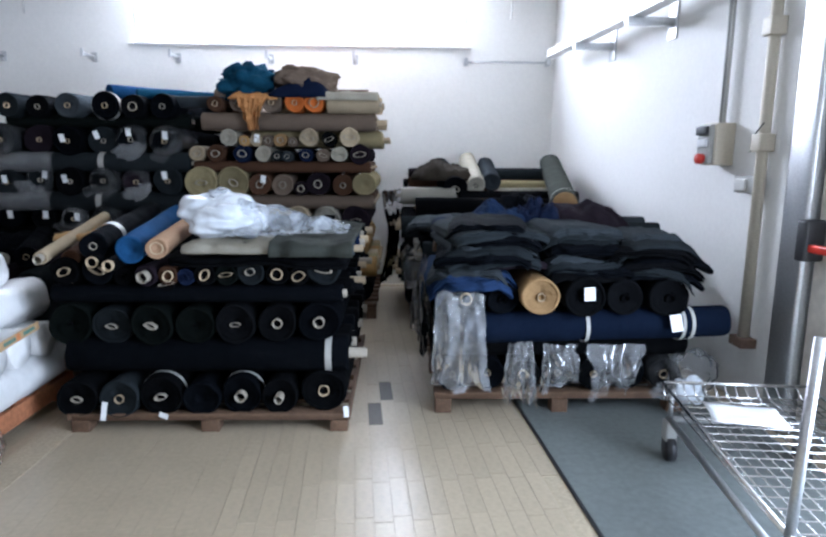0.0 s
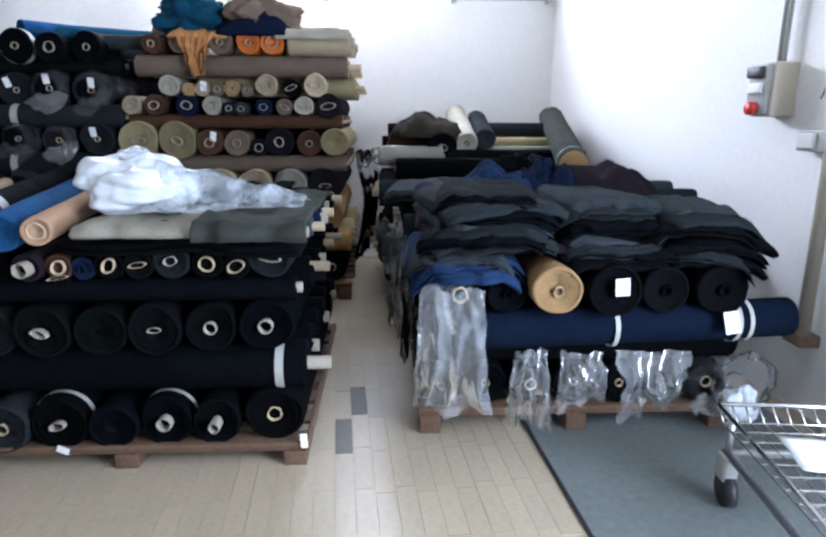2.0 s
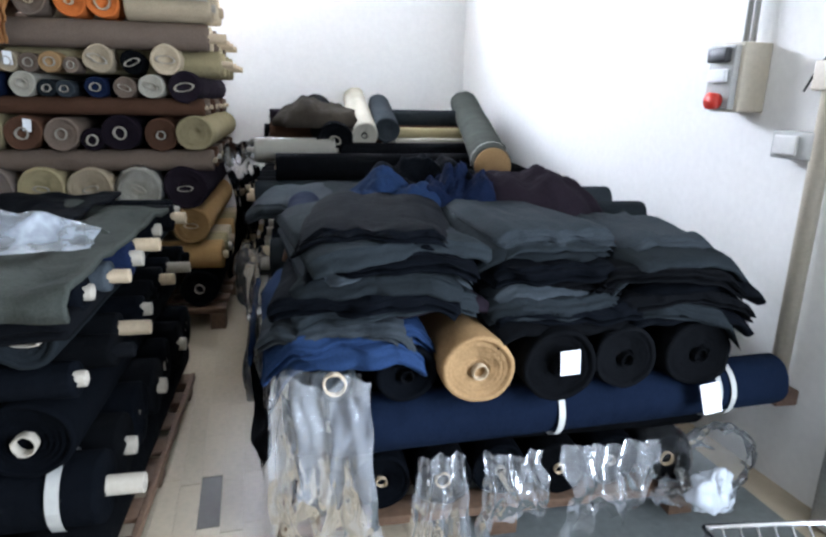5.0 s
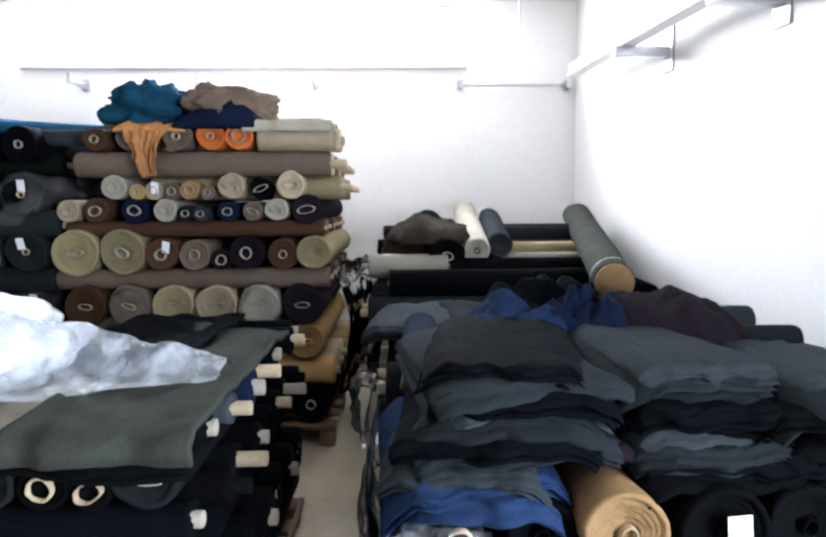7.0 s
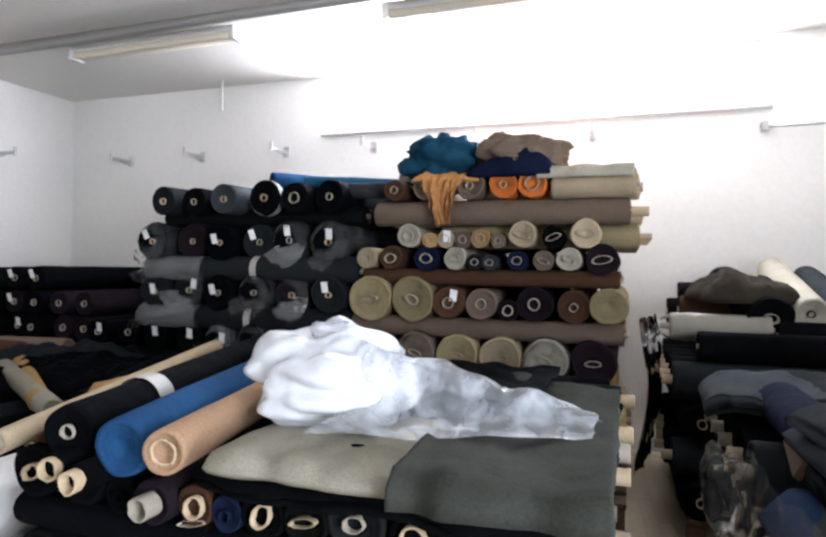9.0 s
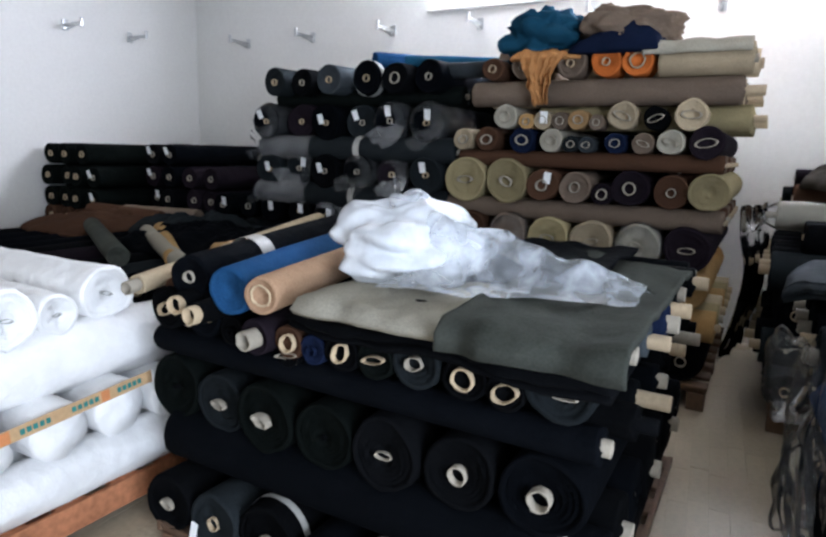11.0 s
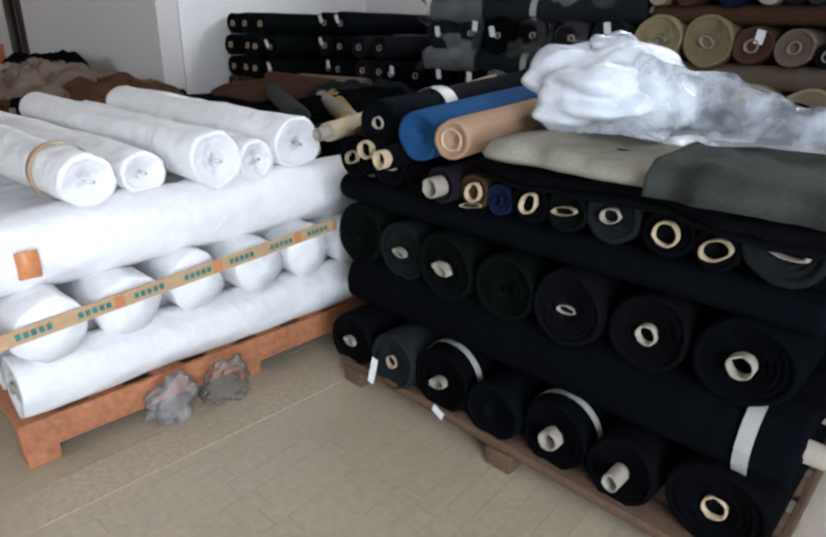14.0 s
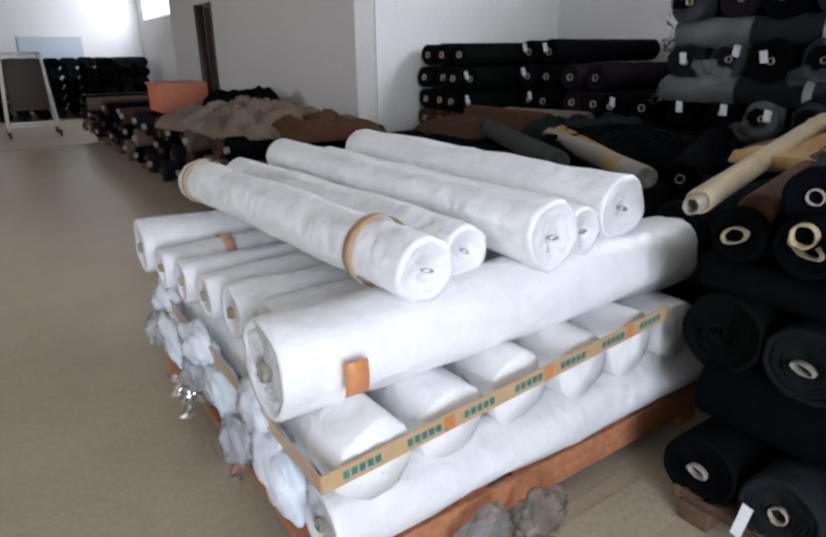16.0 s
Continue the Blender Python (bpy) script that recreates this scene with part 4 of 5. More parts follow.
sheet("plastic_sheet", (1.40, 3.44), (1.70, 3.42), 0.49, 0.24, MILKY, "torn clear plastic hanging under the navy roll", 22, spread=-0.25, amp=0.06, ragged=0.1, slant=0.13)
clear = thing("plastic_bag", "clear plastic bag with white film inside, hanging from a roll's end", "plastic bag", pose(2.05, 3.60, 0.25))
part("bag_skin", blob_mesh(0.13, 0.10, 0.15, 61.3, 2.0, 0.5), FILM, clear)
part("white_film", blob_mesh(0.08, 0.05, 0.09, 64.1, 2.2, 0.6, 36, 24), BAG, clear, "crumpled white film", pose(-0.03, -0.06, -0.07))
sheet("plastic_sheet", (0.545, 4.30), (0.575, 3.60), 0.90, 0.32, FILM, "dusty clear plastic hanging down the stack", 27, spread=0.05, amp=0.035, sag=0.06)
for px, py, pz, rx, ry, rz, sd in ((0.50, 4.42, 0.72, 0.09, 0.17, 0.15, 33.1), (0.53, 4.02, 0.52, 0.07, 0.18, 0.17, 36.4)):
    solid("plastic_bag", blob_mesh(rx, ry, rz, sd, 1.8, 0.5, 50, 34, octaves=2), FILM, "dusty clear plastic bulging out between the stacked rolls", "plastic bag", pose(px, py, pz))

# ---- stack G: rolls in the back corner ----
pallet(0.50, 5.72, 2.05, 7.2, 0.145, WOOD, "brown wooden pallet in the back corner")
for layer in range(4):
    for k in range(7):
        z = 0.25 + 0.2 * layer
        if layer % 2:
            roll(0.42 + rng.uniform(-0.03, 0.03), 5.78 + 0.21 * k, z, 0.1, 1.62 - 0.02 * layer, BLACK if k else CHARCOAL, "black", az=-90, where=ON, out=0.05, joined=k > 1)
        else:
            roll(0.56 + 0.225 * k, 5.66, z, 0.1, 1.5, (BLACK, INK, CHARCOAL)[k % 3], "black", where=ON)
BT = "on a corner stack"
roll(0.42, 5.98, 1.12, 0.075, 0.5, STONE, "pale grey", az=-90, where=BT, wrap=1, out=0.05)
roll(0.55, 5.82, 1.03, 0.085, 1.45, BLACK, "black", az=-90, where=BT, core=0.2)
roll(0.95, 5.98, 1.10, 0.07, 1.1, BLACK, "black", az=-90, where=BT, core=0.2)
roll(1.25, 6.14, 1.15, 0.04, 0.62, STONE, "dusty pale", az=-90, where=BT)
roll(1.25, 6.22, 1.21, 0.045, 0.66, KHAKI, "dusty khaki", az=-90, where=BT)
roll(0.50, 6.45, 1.18, 0.1, 1.45, BROWN, "dark brown", az=-90, where=BT)
roll(1.25, 6.45, 1.30, 0.07, 0.7, CHARCOAL, "charcoal", az=-90, where=BT)
roll(0.45, 6.75, 1.15, 0.1, 1.5, BLACK, "black", az=-90, where=BT, joined=True)
roll(0.50, 6.5, 1.31, 0.05, 0.5, PLUM, "dark", az=-88, where=BT, core=0.3)
roll(0.92, 5.95, 1.18, 0.115, 1.15, BLACK, "black", az=4, tip=9, core=0.32, flat=0.8, where="across a stack's top", coremat=PALECARD)
roll(1.11, 5.98, 1.21, 0.088, 1.25, STONE, "pale grey", az=-2, tip=11, core=0.25, where="across a stack's top", coremat=CHARCOAL)
roll(1.27, 6.05, 1.24, 0.085, 1.0, SLATE, "blue-grey", az=-4, tip=9, core=0, where="across a stack's top")
olive = roll(1.74, 5.25, 1.10, 0.108, 1.62, OLIVE, "olive green", az=-9, tip=11, core=0.0, bands=((0.05, 0.012),), where="leaning on a stack")
part("cap", bar((0, -0.004, 0.108), (0, -0.03, 0.108), 0.1, 22), TAN, olive, "round tan end cap")
roll(2.02, 5.5, 0.98, 0.08, 1.2, BLACK, "black", az=-4, where="along the wall")
heap("brown_cloth", 0.84, 6.3, 1.26, 0.55, 0.6, 0.2, UMBER, "brown cloth thrown over the black roll", "cloth", 53, scale=3.5, rough=0.5)

# ---- cart ----
cart = thing("wire_trolley", "low chromed wire-mesh trolley on black castors", "trolley", pose(1.70, 3.17, 0.0, 0, 0, -6))
L, W, Z = 1.25, 0.68, 0.32
for k in range(15):
    xx = W * k / 14
    part("wire", bar((xx, 0, Z + 0.05), (xx, -0.06, Z), 0.0035, 6, bar((xx, -0.06, Z), (xx, -L, Z), 0.0035, 6)), WIRE, cart)
for k in range(18):
    yy = -0.06 - (L - 0.06) * k / 17
    part("wire", bar((0, yy, Z + 0.005), (W, yy, Z + 0.005), 0.0035, 6), WIRE, cart)
for a, b in (((0, 0, Z + 0.05), (W, 0, Z + 0.05)), ((0, 0, Z + 0.05), (0, -L, Z + 0.01)), ((W, 0, Z + 0.05), (W, -L, Z + 0.01))):
    part("rim", bar(a, b, 0.008), WIRE, cart)
for a, b in (((0.03, -0.04, 0.2), (0.03, -L, 0.2)), ((W - 0.03, -0.04, 0.2), (W - 0.03, -L, 0.2)), ((0.03, -0.05, 0.2), (W - 0.03, -0.05, 0.2)), ((0.03, -L + 0.02, 0.2), (W - 0.03, -L + 0.02, 0.2))):
    part("frame_tube", bar(a, b, 0.016, 10), STEEL, cart)
for xx, yy in ((0.03, -0.06), (W - 0.03, -0.06), (0.03, -L + 0.06), (W - 0.03, -L + 0.06)):
    part("upright", bar((xx, yy, 0.2), (xx, yy, Z), 0.012), STEEL, cart)
    castor = part("castor", box(xx - 0.028, yy - 0.04, 0.1, xx + 0.028, yy + 0.03, 0.2, 0.01), GREYPLASTIC, cart)
    part("wheel", bar((xx - 0.018, yy - 0.02, 0.062), (xx + 0.018, yy - 0.02, 0.062), 0.062, 18), BLACKPLASTIC, castor, "black rubber wheel")
part("handle_post", bar((0.0, -L + 0.05, 0.2), (0.02, -L + 0.05, 0.95), 0.016, 10), STEEL, cart)
def paper(u, v):
    return (0.30 * (u - 0.5), 0.22 * (v - 0.5), 0.01 * noise.noise(Vector((u * 3, v * 3, 2))))
solid("paper_sheet", grid(10, 8, paper, thick=0.0015), PAPER, "white paper sheet lying on the wire trolley", "paper", pose(1.93, 2.84, 0.342, 0, 0, -14))

# ---- stack C: tall brown and khaki rolls ----
pallet(-1.45, 5.80, 0.2, 7.3, 0.145, WOOD, "wooden pallet under the tall stack of brown rolls")
TALL = "in a tall stack"
for k in range(6):
    roll(-1.30 + 0.27 * k, 5.82, 0.265, 0.12, 1.45, (BLACK, INK, BLACK, BLACK, BROWN, BLACK)[k], "black", where=TALL, joined=k < 4)
for k in range(6):
    roll(-1.5, 5.90 + 0.24 * k, 0.47, 0.095, 1.70, (OCHRE, KHAKI, SAND)[k % 3], "ochre", az=-90, where=TALL, wrap=0, back=0.03, joined=k > 1)
for k in range(6):
    roll(-1.28 + 0.262 * k, 5.80, 0.675, 0.115, 1.45, (BROWN, KHAKI, SAND, TAUPE, SAND, OCHRE)[k], "ochre", where=TALL, flat=0.5, core=0.3)
for k, (mt, nm) in enumerate(((BROWN, "rust brown"), (TAUPE, "taupe"), (KHAKI, "khaki"), (SAND, "sand"), (STONE, "pale stone"), (PLUM, "black"))):
    roll(-1.29 + 0.262 * k, 5.78, 0.905, 0.128, 1.45, mt, nm, where=TALL, core=0.28, flat=0.55, wrap=1 if k in (1, 4) else 0, coremat=PALECARD)
for k in range(6):
    roll(-1.5, 5.88 + 0.24 * k, 1.065, 0.065, 1.68, (TAUPE, BROWN)[k % 2], "dark taupe", az=-90, where=TALL, joined=k > 1)
for k, (xx, r, mt, nm, c, fl) in enumerate(((-1.33, 0.145, KHAKI, "khaki", 0.3, 0.6), (-1.05, 0.14, KHAKI, "khaki", 0.3, 0.75), (-0.82, 0.1, BROWN, "brown", 0.38, 1), (-0.62, 0.096, TAUPE, "brown", 0.38, 1), (-0.46, 0.065, PLUM, "black", 0.55, 1), (-0.31, 0.105, PLUM, "dark plum", 0.38, 1), (-0.09, 0.095, BROWN, "brown", 0.3, 1), (0.10, 0.105, KHAKI, "khaki", 0, 1))):
    roll(xx, 5.78 - (0.03 if k == 7 else 0), 1.12 + min(r, 0.112), r, 1.45, mt, nm, where=TALL, core=c, flat=fl, out=0.02, tag=0.9 if k == 2 else 0, coremat=PALECARD)
for k in range(6):
    roll(-1.40, 5.87 + 0.24 * k, 1.372, 0.05, 1.55, (BROWN, TAUPE)[k % 2], "brown", az=-90, where=TALL, joined=k > 1)
for k, (xx, r, mt, nm) in enumerate(((-1.35, 0.068, SAND, "sand"), (-1.19, 0.075, BROWN, "rust"), (-0.96, 0.08, NAVY, "navy"), (-0.78, 0.07, STONE, "grey"), (-0.66, 0.05, CHARCOAL, "grey"), (-0.57, 0.048, SLATE, "dark"), (-0.41, 0.06, NAVY, "navy"), (-0.26, 0.06, TAUPE, "taupe"), (-0.12, 0.07, STONE, "stone"), (0.06, 0.09, PLUM, "black"))):
    roll(xx, 5.77, 1.415 + min(r, 0.07), r, 1.45, mt, nm, where=TALL, core=0.5, out=0.015, flat=0.9 if k < 7 else 0.6, coremat=PALECARD)
for k, (xx, r, mt, nm) in enumerate(((-1.07, 0.075, STONE, "stone"), (-0.935, 0.048, OCHRE, "ochre"), (-0.835, 0.055, SAND, "sand"), (-0.73, 0.052, TAUPE, "taupe"), (-0.625, 0.058, TAN, "tan"), (-0.52, 0.044, TAUPE, "taupe"), (-0.38, 0.08, SAND, "sand"), (-0.205, 0.066, BLACK, "black"), (-0.03, 0.085, SAND, "sand"))):
    roll(xx, 5.76, 1.545 + r, r, 1.42, mt, nm, where=TALL, core=0.52, out=0.015, flat=0.55 if k in (6, 7, 8) else 1.0, tag=0.6 if k == 2 else 0, coremat=PALECARD)
for k in range(4):
    roll(-0.9, 5.95 + 0.24 * k, 1.62, 0.075, 1.15, KHAKI, "khaki", az=-90, where=TALL, back=0.07, coremat=CARD)
roll(-1.30, 5.84, 1.755, 0.078, 1.5, TAUPE, "warm taupe", az=-90, where=TALL, back=0.1, core=0.4)
for k in range(4):
    roll(-1.25, 6.02 + 0.24 * k, 1.76, 0.078, 1.45, (SAND, TAUPE)[k % 2], "taupe", az=-90, where=TALL, back=0.08, joined=k > 1)
for k, (xx, r, mt, nm, c) in enumerate(((-1.18, 0.07, BROWN, "brown", 0.4), (-0.98, 0.075, TAUPE, "taupe", 0.4), (-0.70, 0.085, TAUPE, "taupe", 0.3), (-0.50, 0.085, ORANGE, "orange", 0.3), (-0.33, 0.085, ORANGE, "orange", 0.55))):
    roll(xx, 5.79, 1.835 + r, r, 1.4, mt, nm, where="on top of a tall stack", core=c, out=0.02)
roll(-0.22, 5.84, 1.915, 0.085, 0.45, SAND, "sand", az=-90, where="on top of a tall stack", core=0.3)
roll(-0.75, 6.05, 1.915, 0.08, 1.0, SAND, "sand", az=-90, where="on top of a tall stack", core=0.4)
roll(-1.28, 6.2, 2.0, 0.08, 1.4, TAUPE, "taupe", az=-90, where="on top of a tall stack", core=0.4)
drape("grey_cloth", -0.30, 0.22, 5.76, 6.5, 2.0, 0.06, STONE, "pale grey cloth over the top of the tall stack", "cloth", 66, amp=0.025)
solid("teal_cloth", blob_mesh(0.24, 0.25, 0.17, 73.2, 3.2, 0.5, 60, 40), TEALCLOTH, "crumpled teal blue cloth on the tall stack", "cloth", pose(-0.93, 5.98, 2.10, 0, -10, 0))
solid("brown_cloth", blob_mesh(0.30, 0.27, 0.16, 79.4, 2.8, 0.45, 60, 40), TAUPE, "crumpled brown cloth on the tall stack", "cloth", pose(-0.42, 6.0, 2.10, 0, 6, 0))
heap("navy_cloth", -0.45, 5.86, 1.97, 0.52, 0.32, 0.13, NAVY, "crumpled navy cloth under a brown one", "cloth", 83, scale=5, rough=0.4)
sheet("tan_cloth", (-0.98, 5.74), (-0.70, 5.72), 1.97, 1.68, ORANGE_TAN, "tan cloth hanging down the front of the tall stack", 91, spread=-0.75, amp=0.09, ragged=0.03)
heap("tan_cloth", -0.86, 5.80, 1.95, 0.42, 0.2, 0.06, ORANGE_TAN, "tan cloth crumpled under a teal one", "cloth", 92, scale=7, rough=0.6)
sheet("plastic_sheet", (0.24, 5.75), (0.36, 6.6), 1.15, 0.35, FILM, "clear plastic hanging beside the tall stack", 44, amp=0.04, sag=0.08)

# ---- stack D: black rolls wrapped in plastic ----
pallet(-3.15, 5.82, -1.55, 7.3, 0.145, WOOD, "wooden pallet under plastic-wrapped black rolls")
dark = ((BLACK, "black"), (INK, "dark navy"), (CHARCOAL, "charcoal"), (PLUM, "plum black"))
for layer, (z, r, kind) in enumerate(((0.25, 0.105, 0), (0.45, 0.1, 1), (0.66, 0.105, 0), (0.915, 0.11, 0), (1.06, 0.085, 1), (1.235, 0.125, 0), (1.40, 0.085, 1), (1.59, 0.13, 0))):
    if kind:
        for k in range(6):
            roll(-3.13 + rng.uniform(-0.03, 0.03), 5.86 + 0.23 * k, z, r, 1.68, CHARCOAL if k == 0 else BLACK, "charcoal", az=-90, where=TALL, wrap=1 if k == 0 else 0, bands=((0.9, 0.05),) if k == 0 else (), back=0.04, joined=k > 0 or layer < 2)
    else:
        for k in range(6):
            mt, nm = dark[rng.randrange(4)]
            roll(-3.02 + 0.278 * k + rng.uniform(-0.02, 0.02), 5.80 + rng.uniform(-0.04, 0.04), z + rng.uniform(-0.01, 0.01), r, 1.45, mt, nm, where=TALL, wrap=1 if rng.random() < 0.6 and layer > 2 else 0, tag=rng.choice((0, 0.4, 0.8, 1)) if layer > 2 else 0, core=0.18, joined=layer < 3)
for k in range(5):
    roll(-3.05 + 0.02 * k, 6.0 + 0.25 * k, 1.765, 0.07, 1.6, GREEN, "dark green", az=-90, where=TALL)
for k, (xx, r, mt, nm, b) in enumerate(((-2.94, 0.105, CHARCOAL, "charcoal", ()), (-2.70, 0.1, BLACK, "black", ()), (-2.43, 0.11, SLATE, "slate grey", ()), (-2.13, 0.115, INK, "dark navy", ((0.02, 0.05),)), (-1.88, 0.105, BLACK, "black", ()), (-1.64, 0.11, INK, "black", ()))):
    roll(xx, 5.78 + 0.03 * (k % 2), 1.77 + r, r, 1.45, mt, nm, az=-3, tip=1, where="on top of a stack of dark rolls", core=0.25 if k != 4 else 0.4, bands=b, coremat=PALECARD if k == 4 else None)
roll(-2.12, 5.9, 2.0, 0.07, 1.3, BLUE, "light blue", az=-40, tip=1, where="across the top of the stack", core=0)
roll(-1.9, 5.95, 1.99, 0.055, 0.75, TEALCLOTH, "blue", az=-62, where="across the top of the stack", core=0)
roll(-1.75, 5.95, 1.93, 0.055, 0.6, SLATE, "slate", az=-85, where="across the top of the stack", core=0)

# ---- low stacks on the left ----
for px0 in (-4.6, -3.0):
    pallet(px0, 4.15, px0 + 1.45, 5.6, 0.145, WOOD, "wooden pallet under low dark rolls")
    for layer in range(3):
        for k in range(6):
            mt, nm = dark[rng.randrange(4)]
            if layer % 2:
                roll(px0 - 0.02, 4.24 + 0.235 * k, 0.25 + 0.2 * layer, 0.1, 1.5, mt, nm, az=-90, where="in a low stack", joined=True)
            else:
                roll(px0 + 0.12 + 0.245 * k, 4.13, 0.25 + 0.2 * layer, 0.1, 1.45, mt, nm, where="in a low stack", core=0.3, joined=True)
LOW = "lying on the low stack"
heap("navy_cloth", -2.75, 5.05, 0.74, 1.25, 1.0, 0.15, INK, "rumpled dark navy cloth over the low stack", "cloth", 401, az=8, scale=4, rough=0.6, n=64)
heap("charcoal_cloth", -3.3, 5.35, 0.74, 1.1, 0.7, 0.14, CHARCOAL, "rumpled charcoal cloth over the low stack", "cloth", 403, scale=4, rough=0.6, n=64)
heap("taupe_cloth", -2.0, 5.3, 0.74, 0.7, 0.45, 0.14, TAUPE, "small taupe cloth crumpled on the low stack", "cloth", 405, scale=3, rough=0.4)
heap("brown_cloth", -4.2, 5.1, 0.74, 0.9, 0.9, 0.12, BROWN, "rumpled rust brown cloth on the low stack", "cloth", 407, scale=3, rough=0.45)
roll(-1.95, 4.2, 0.82, 0.07, 1.3, INK, "dark navy", az=25, where=LOW, core=0.3)
roll(-2.3, 4.3, 0.80, 0.05, 1.3, OCHRE, "ochre", az=55, where=LOW, core=0)
roll(-2.1, 4.2, 0.80, 0.05, 1.4, STONE, "pale stone", az=60, where=LOW, core=0)
roll(-2.55, 4.15, 0.81, 0.06, 1.4, OLIVE, "olive", az=62, where=LOW, core=0)
roll(-3.6, 5.6, 0.80, 0.085, 0.75, TAUPE, "taupe", az=100, where=LOW, core=0.3)
roll(-3.75, 5.35, 0.80, 0.08, 1.0, BROWN, "brown", az=85, where=LOW, core=0.3)
# rolls in the far corner
for layer in range(7):
    for k in range(4):
        roll(-5.55 + 0.22 * k, 5.55 + rng.uniform(-0.05, 0.05), 0.1 + 0.2 * layer - (0.02 if layer > 3 else 0), 0.1, 1.75, GREEN if layer > 3 else (BROWN if layer == 3 else BLACK), "dark green", where="in a stack along the wall", joined=layer < 3 or k < 3, tag=0.6 if k == 3 and layer in (4, 5) else 0) if layer < 6 or k < 3 else None
for layer in range(7):
    for k in range(6):
        mt, nm = dark[rng.randrange(4)]
        roll(-4.62 + 0.235 * k, 5.98 + rng.uniform(-0.05, 0.05), 0.1 + 0.2 * layer, 0.1, 1.4, mt, nm, where="in a stack in the corner", core=0.3, tag=rng.choice((0, 0, 0.7)), coremat=PALECARD, joined=layer < 4) if layer < 7 - k // 2 else None

# ---- white rolls on an orange pallet ----
pallet(-3.06, 2.40, -1.60, 3.95, 0.16, REDWOOD, "orange-stained wooden pallet under white rolls", side=0.10)
WON = "wrapped in plastic on an orange pallet"
for k in range(7):
    roll(-2.925 + 0.213 * k, 2.42 + rng.uniform(-0.02, 0.02), 0.262, 0.102, 1.5, WHITECLOTH, "white", core=0.2, where=WON, wrap=1 if k in (2, 4) else 0, group="white rolls")
for k in range(6):
    roll(-2.99 + rng.uniform(0, 0.04), 2.53 + 0.232 * k, 0.448 + rng.uniform(-0.008, 0.008), 0.1, 1.40, WHITECLOTH, "white", az=-90, core=0, where=WON, group="white rolls")
for k, (xx, r) in enumerate(((-3.02, 0.1), (-2.80, 0.075), (-2.61, 0.075), (-2.42, 0.078), (-2.22, 0.085), (-2.02, 0.09), (-1.76, 0.125))):
    roll(xx, 2.36 + (0.12 if k == 5 else 0.02 * k if k < 5 else 0), 0.51 + r, r, 1.52, WHITECLOTH, "white", core=0.22 if k != 5 else 0, where=WON, group="white rolls", bands=())
for k, (ax, ay, bx, by, r, z) in enumerate(((-1.62, 2.72, -3.05, 2.62, 0.082, 0.84), (-1.74, 2.93, -3.2, 2.85, 0.075, 0.815), (-1.62, 3.13, -3.25, 3.08, 0.098, 0.845), (-1.68, 3.32, -3.2, 3.28, 0.075, 0.815), (-1.70, 3.52, -3.25, 3.50, 0.105, 0.85))):
    az = math.degrees(math.atan2(-(bx - ax), by - ay))
    roll(ax, ay, z, r, math.hypot(bx - ax, by - ay), WHITECLOTH, "white", az=az, core=0.16, flat=0.5, out=0.0, where="lying across the top of white rolls", group="white rolls", coremat=GREYPLASTIC)
for k, (bx, by, bz, rr, az) in enumerate(((-1.80, 2.71, 0.84, 0.092, 94), (-2.94, 2.628, 0.84, 0.09, 94), (-1.745, 2.49, 0.635, 0.137, 0), (-2.79, 2.6, 0.585, 0.086, 0))):
    def ring(u, v):
        a = 2 * math.pi * u if k != 2 else -0.3 + 0.6 * u
        return (rr * math.cos(a), (0.06 if k == 2 else 0.04) * v, rr * math.sin(a))
    solid("tape_band", grid(30, 1, ring, thick=0.001), (BROWNTAPE, BROWNTAPE, ORANGETAPE, BROWNTAPE)[k], "brown parcel tape wound round a white roll", "tape", pose(bx, by, bz, 0, 0, az))
# tape strap round the load, with worn teal print
strap = thing("tape_strap", "brown parcel tape with teal print strapped round the white rolls", "tape", pose(-1.535, 2.385, 0.44))
part("side_strip", box(0.0, 0.0, 0.0, 0.004, 1.18, 0.045), BROWNTAPE, strap, m=pose(0, 0, 0, 4.5, 0, 0), smooth=False)
part("front_strip", box(-1.48, -0.004, 0.0, 0.0, 0.0, 0.04), BROWNTAPE, strap, smooth=False)
for k in range(7):
    for j in range(5):
        part("print", box(0.0042, 0.05 + 0.165 * k + 0.02 * j, 0.014, 0.006, 0.064 + 0.165 * k + 0.02 * j, 0.032), TEAL, strap, "worn teal print", pose(0, 0, 0, 4.5, 0, 0), smooth=False)
    part("tape_patch", box(0.0042, 0.155 + 0.165 * k, 0.003, 0.0055, 0.185 + 0.165 * k, 0.042), ORANGETAPE, strap, "", pose(0, 0, 0, 4.5, 0, 0), smooth=False) if k % 2 else None
for i, (xx, yy, zz, s) in enumerate(((-1.53, 2.83, 0.0, 0.2), (-1.50, 3.02, 0.0, 0.22))):
    solid("plastic_bag", blob_mesh(0.05, s * 0.42, 0.10, 500.7 + i, 2.4, 0.8, 44, 30), FILM if i else MILKY, "crumpled clear plastic spilling over the orange pallet", "plastic bag", pose(xx, yy, zz + 0.085, 0, 14, 0))
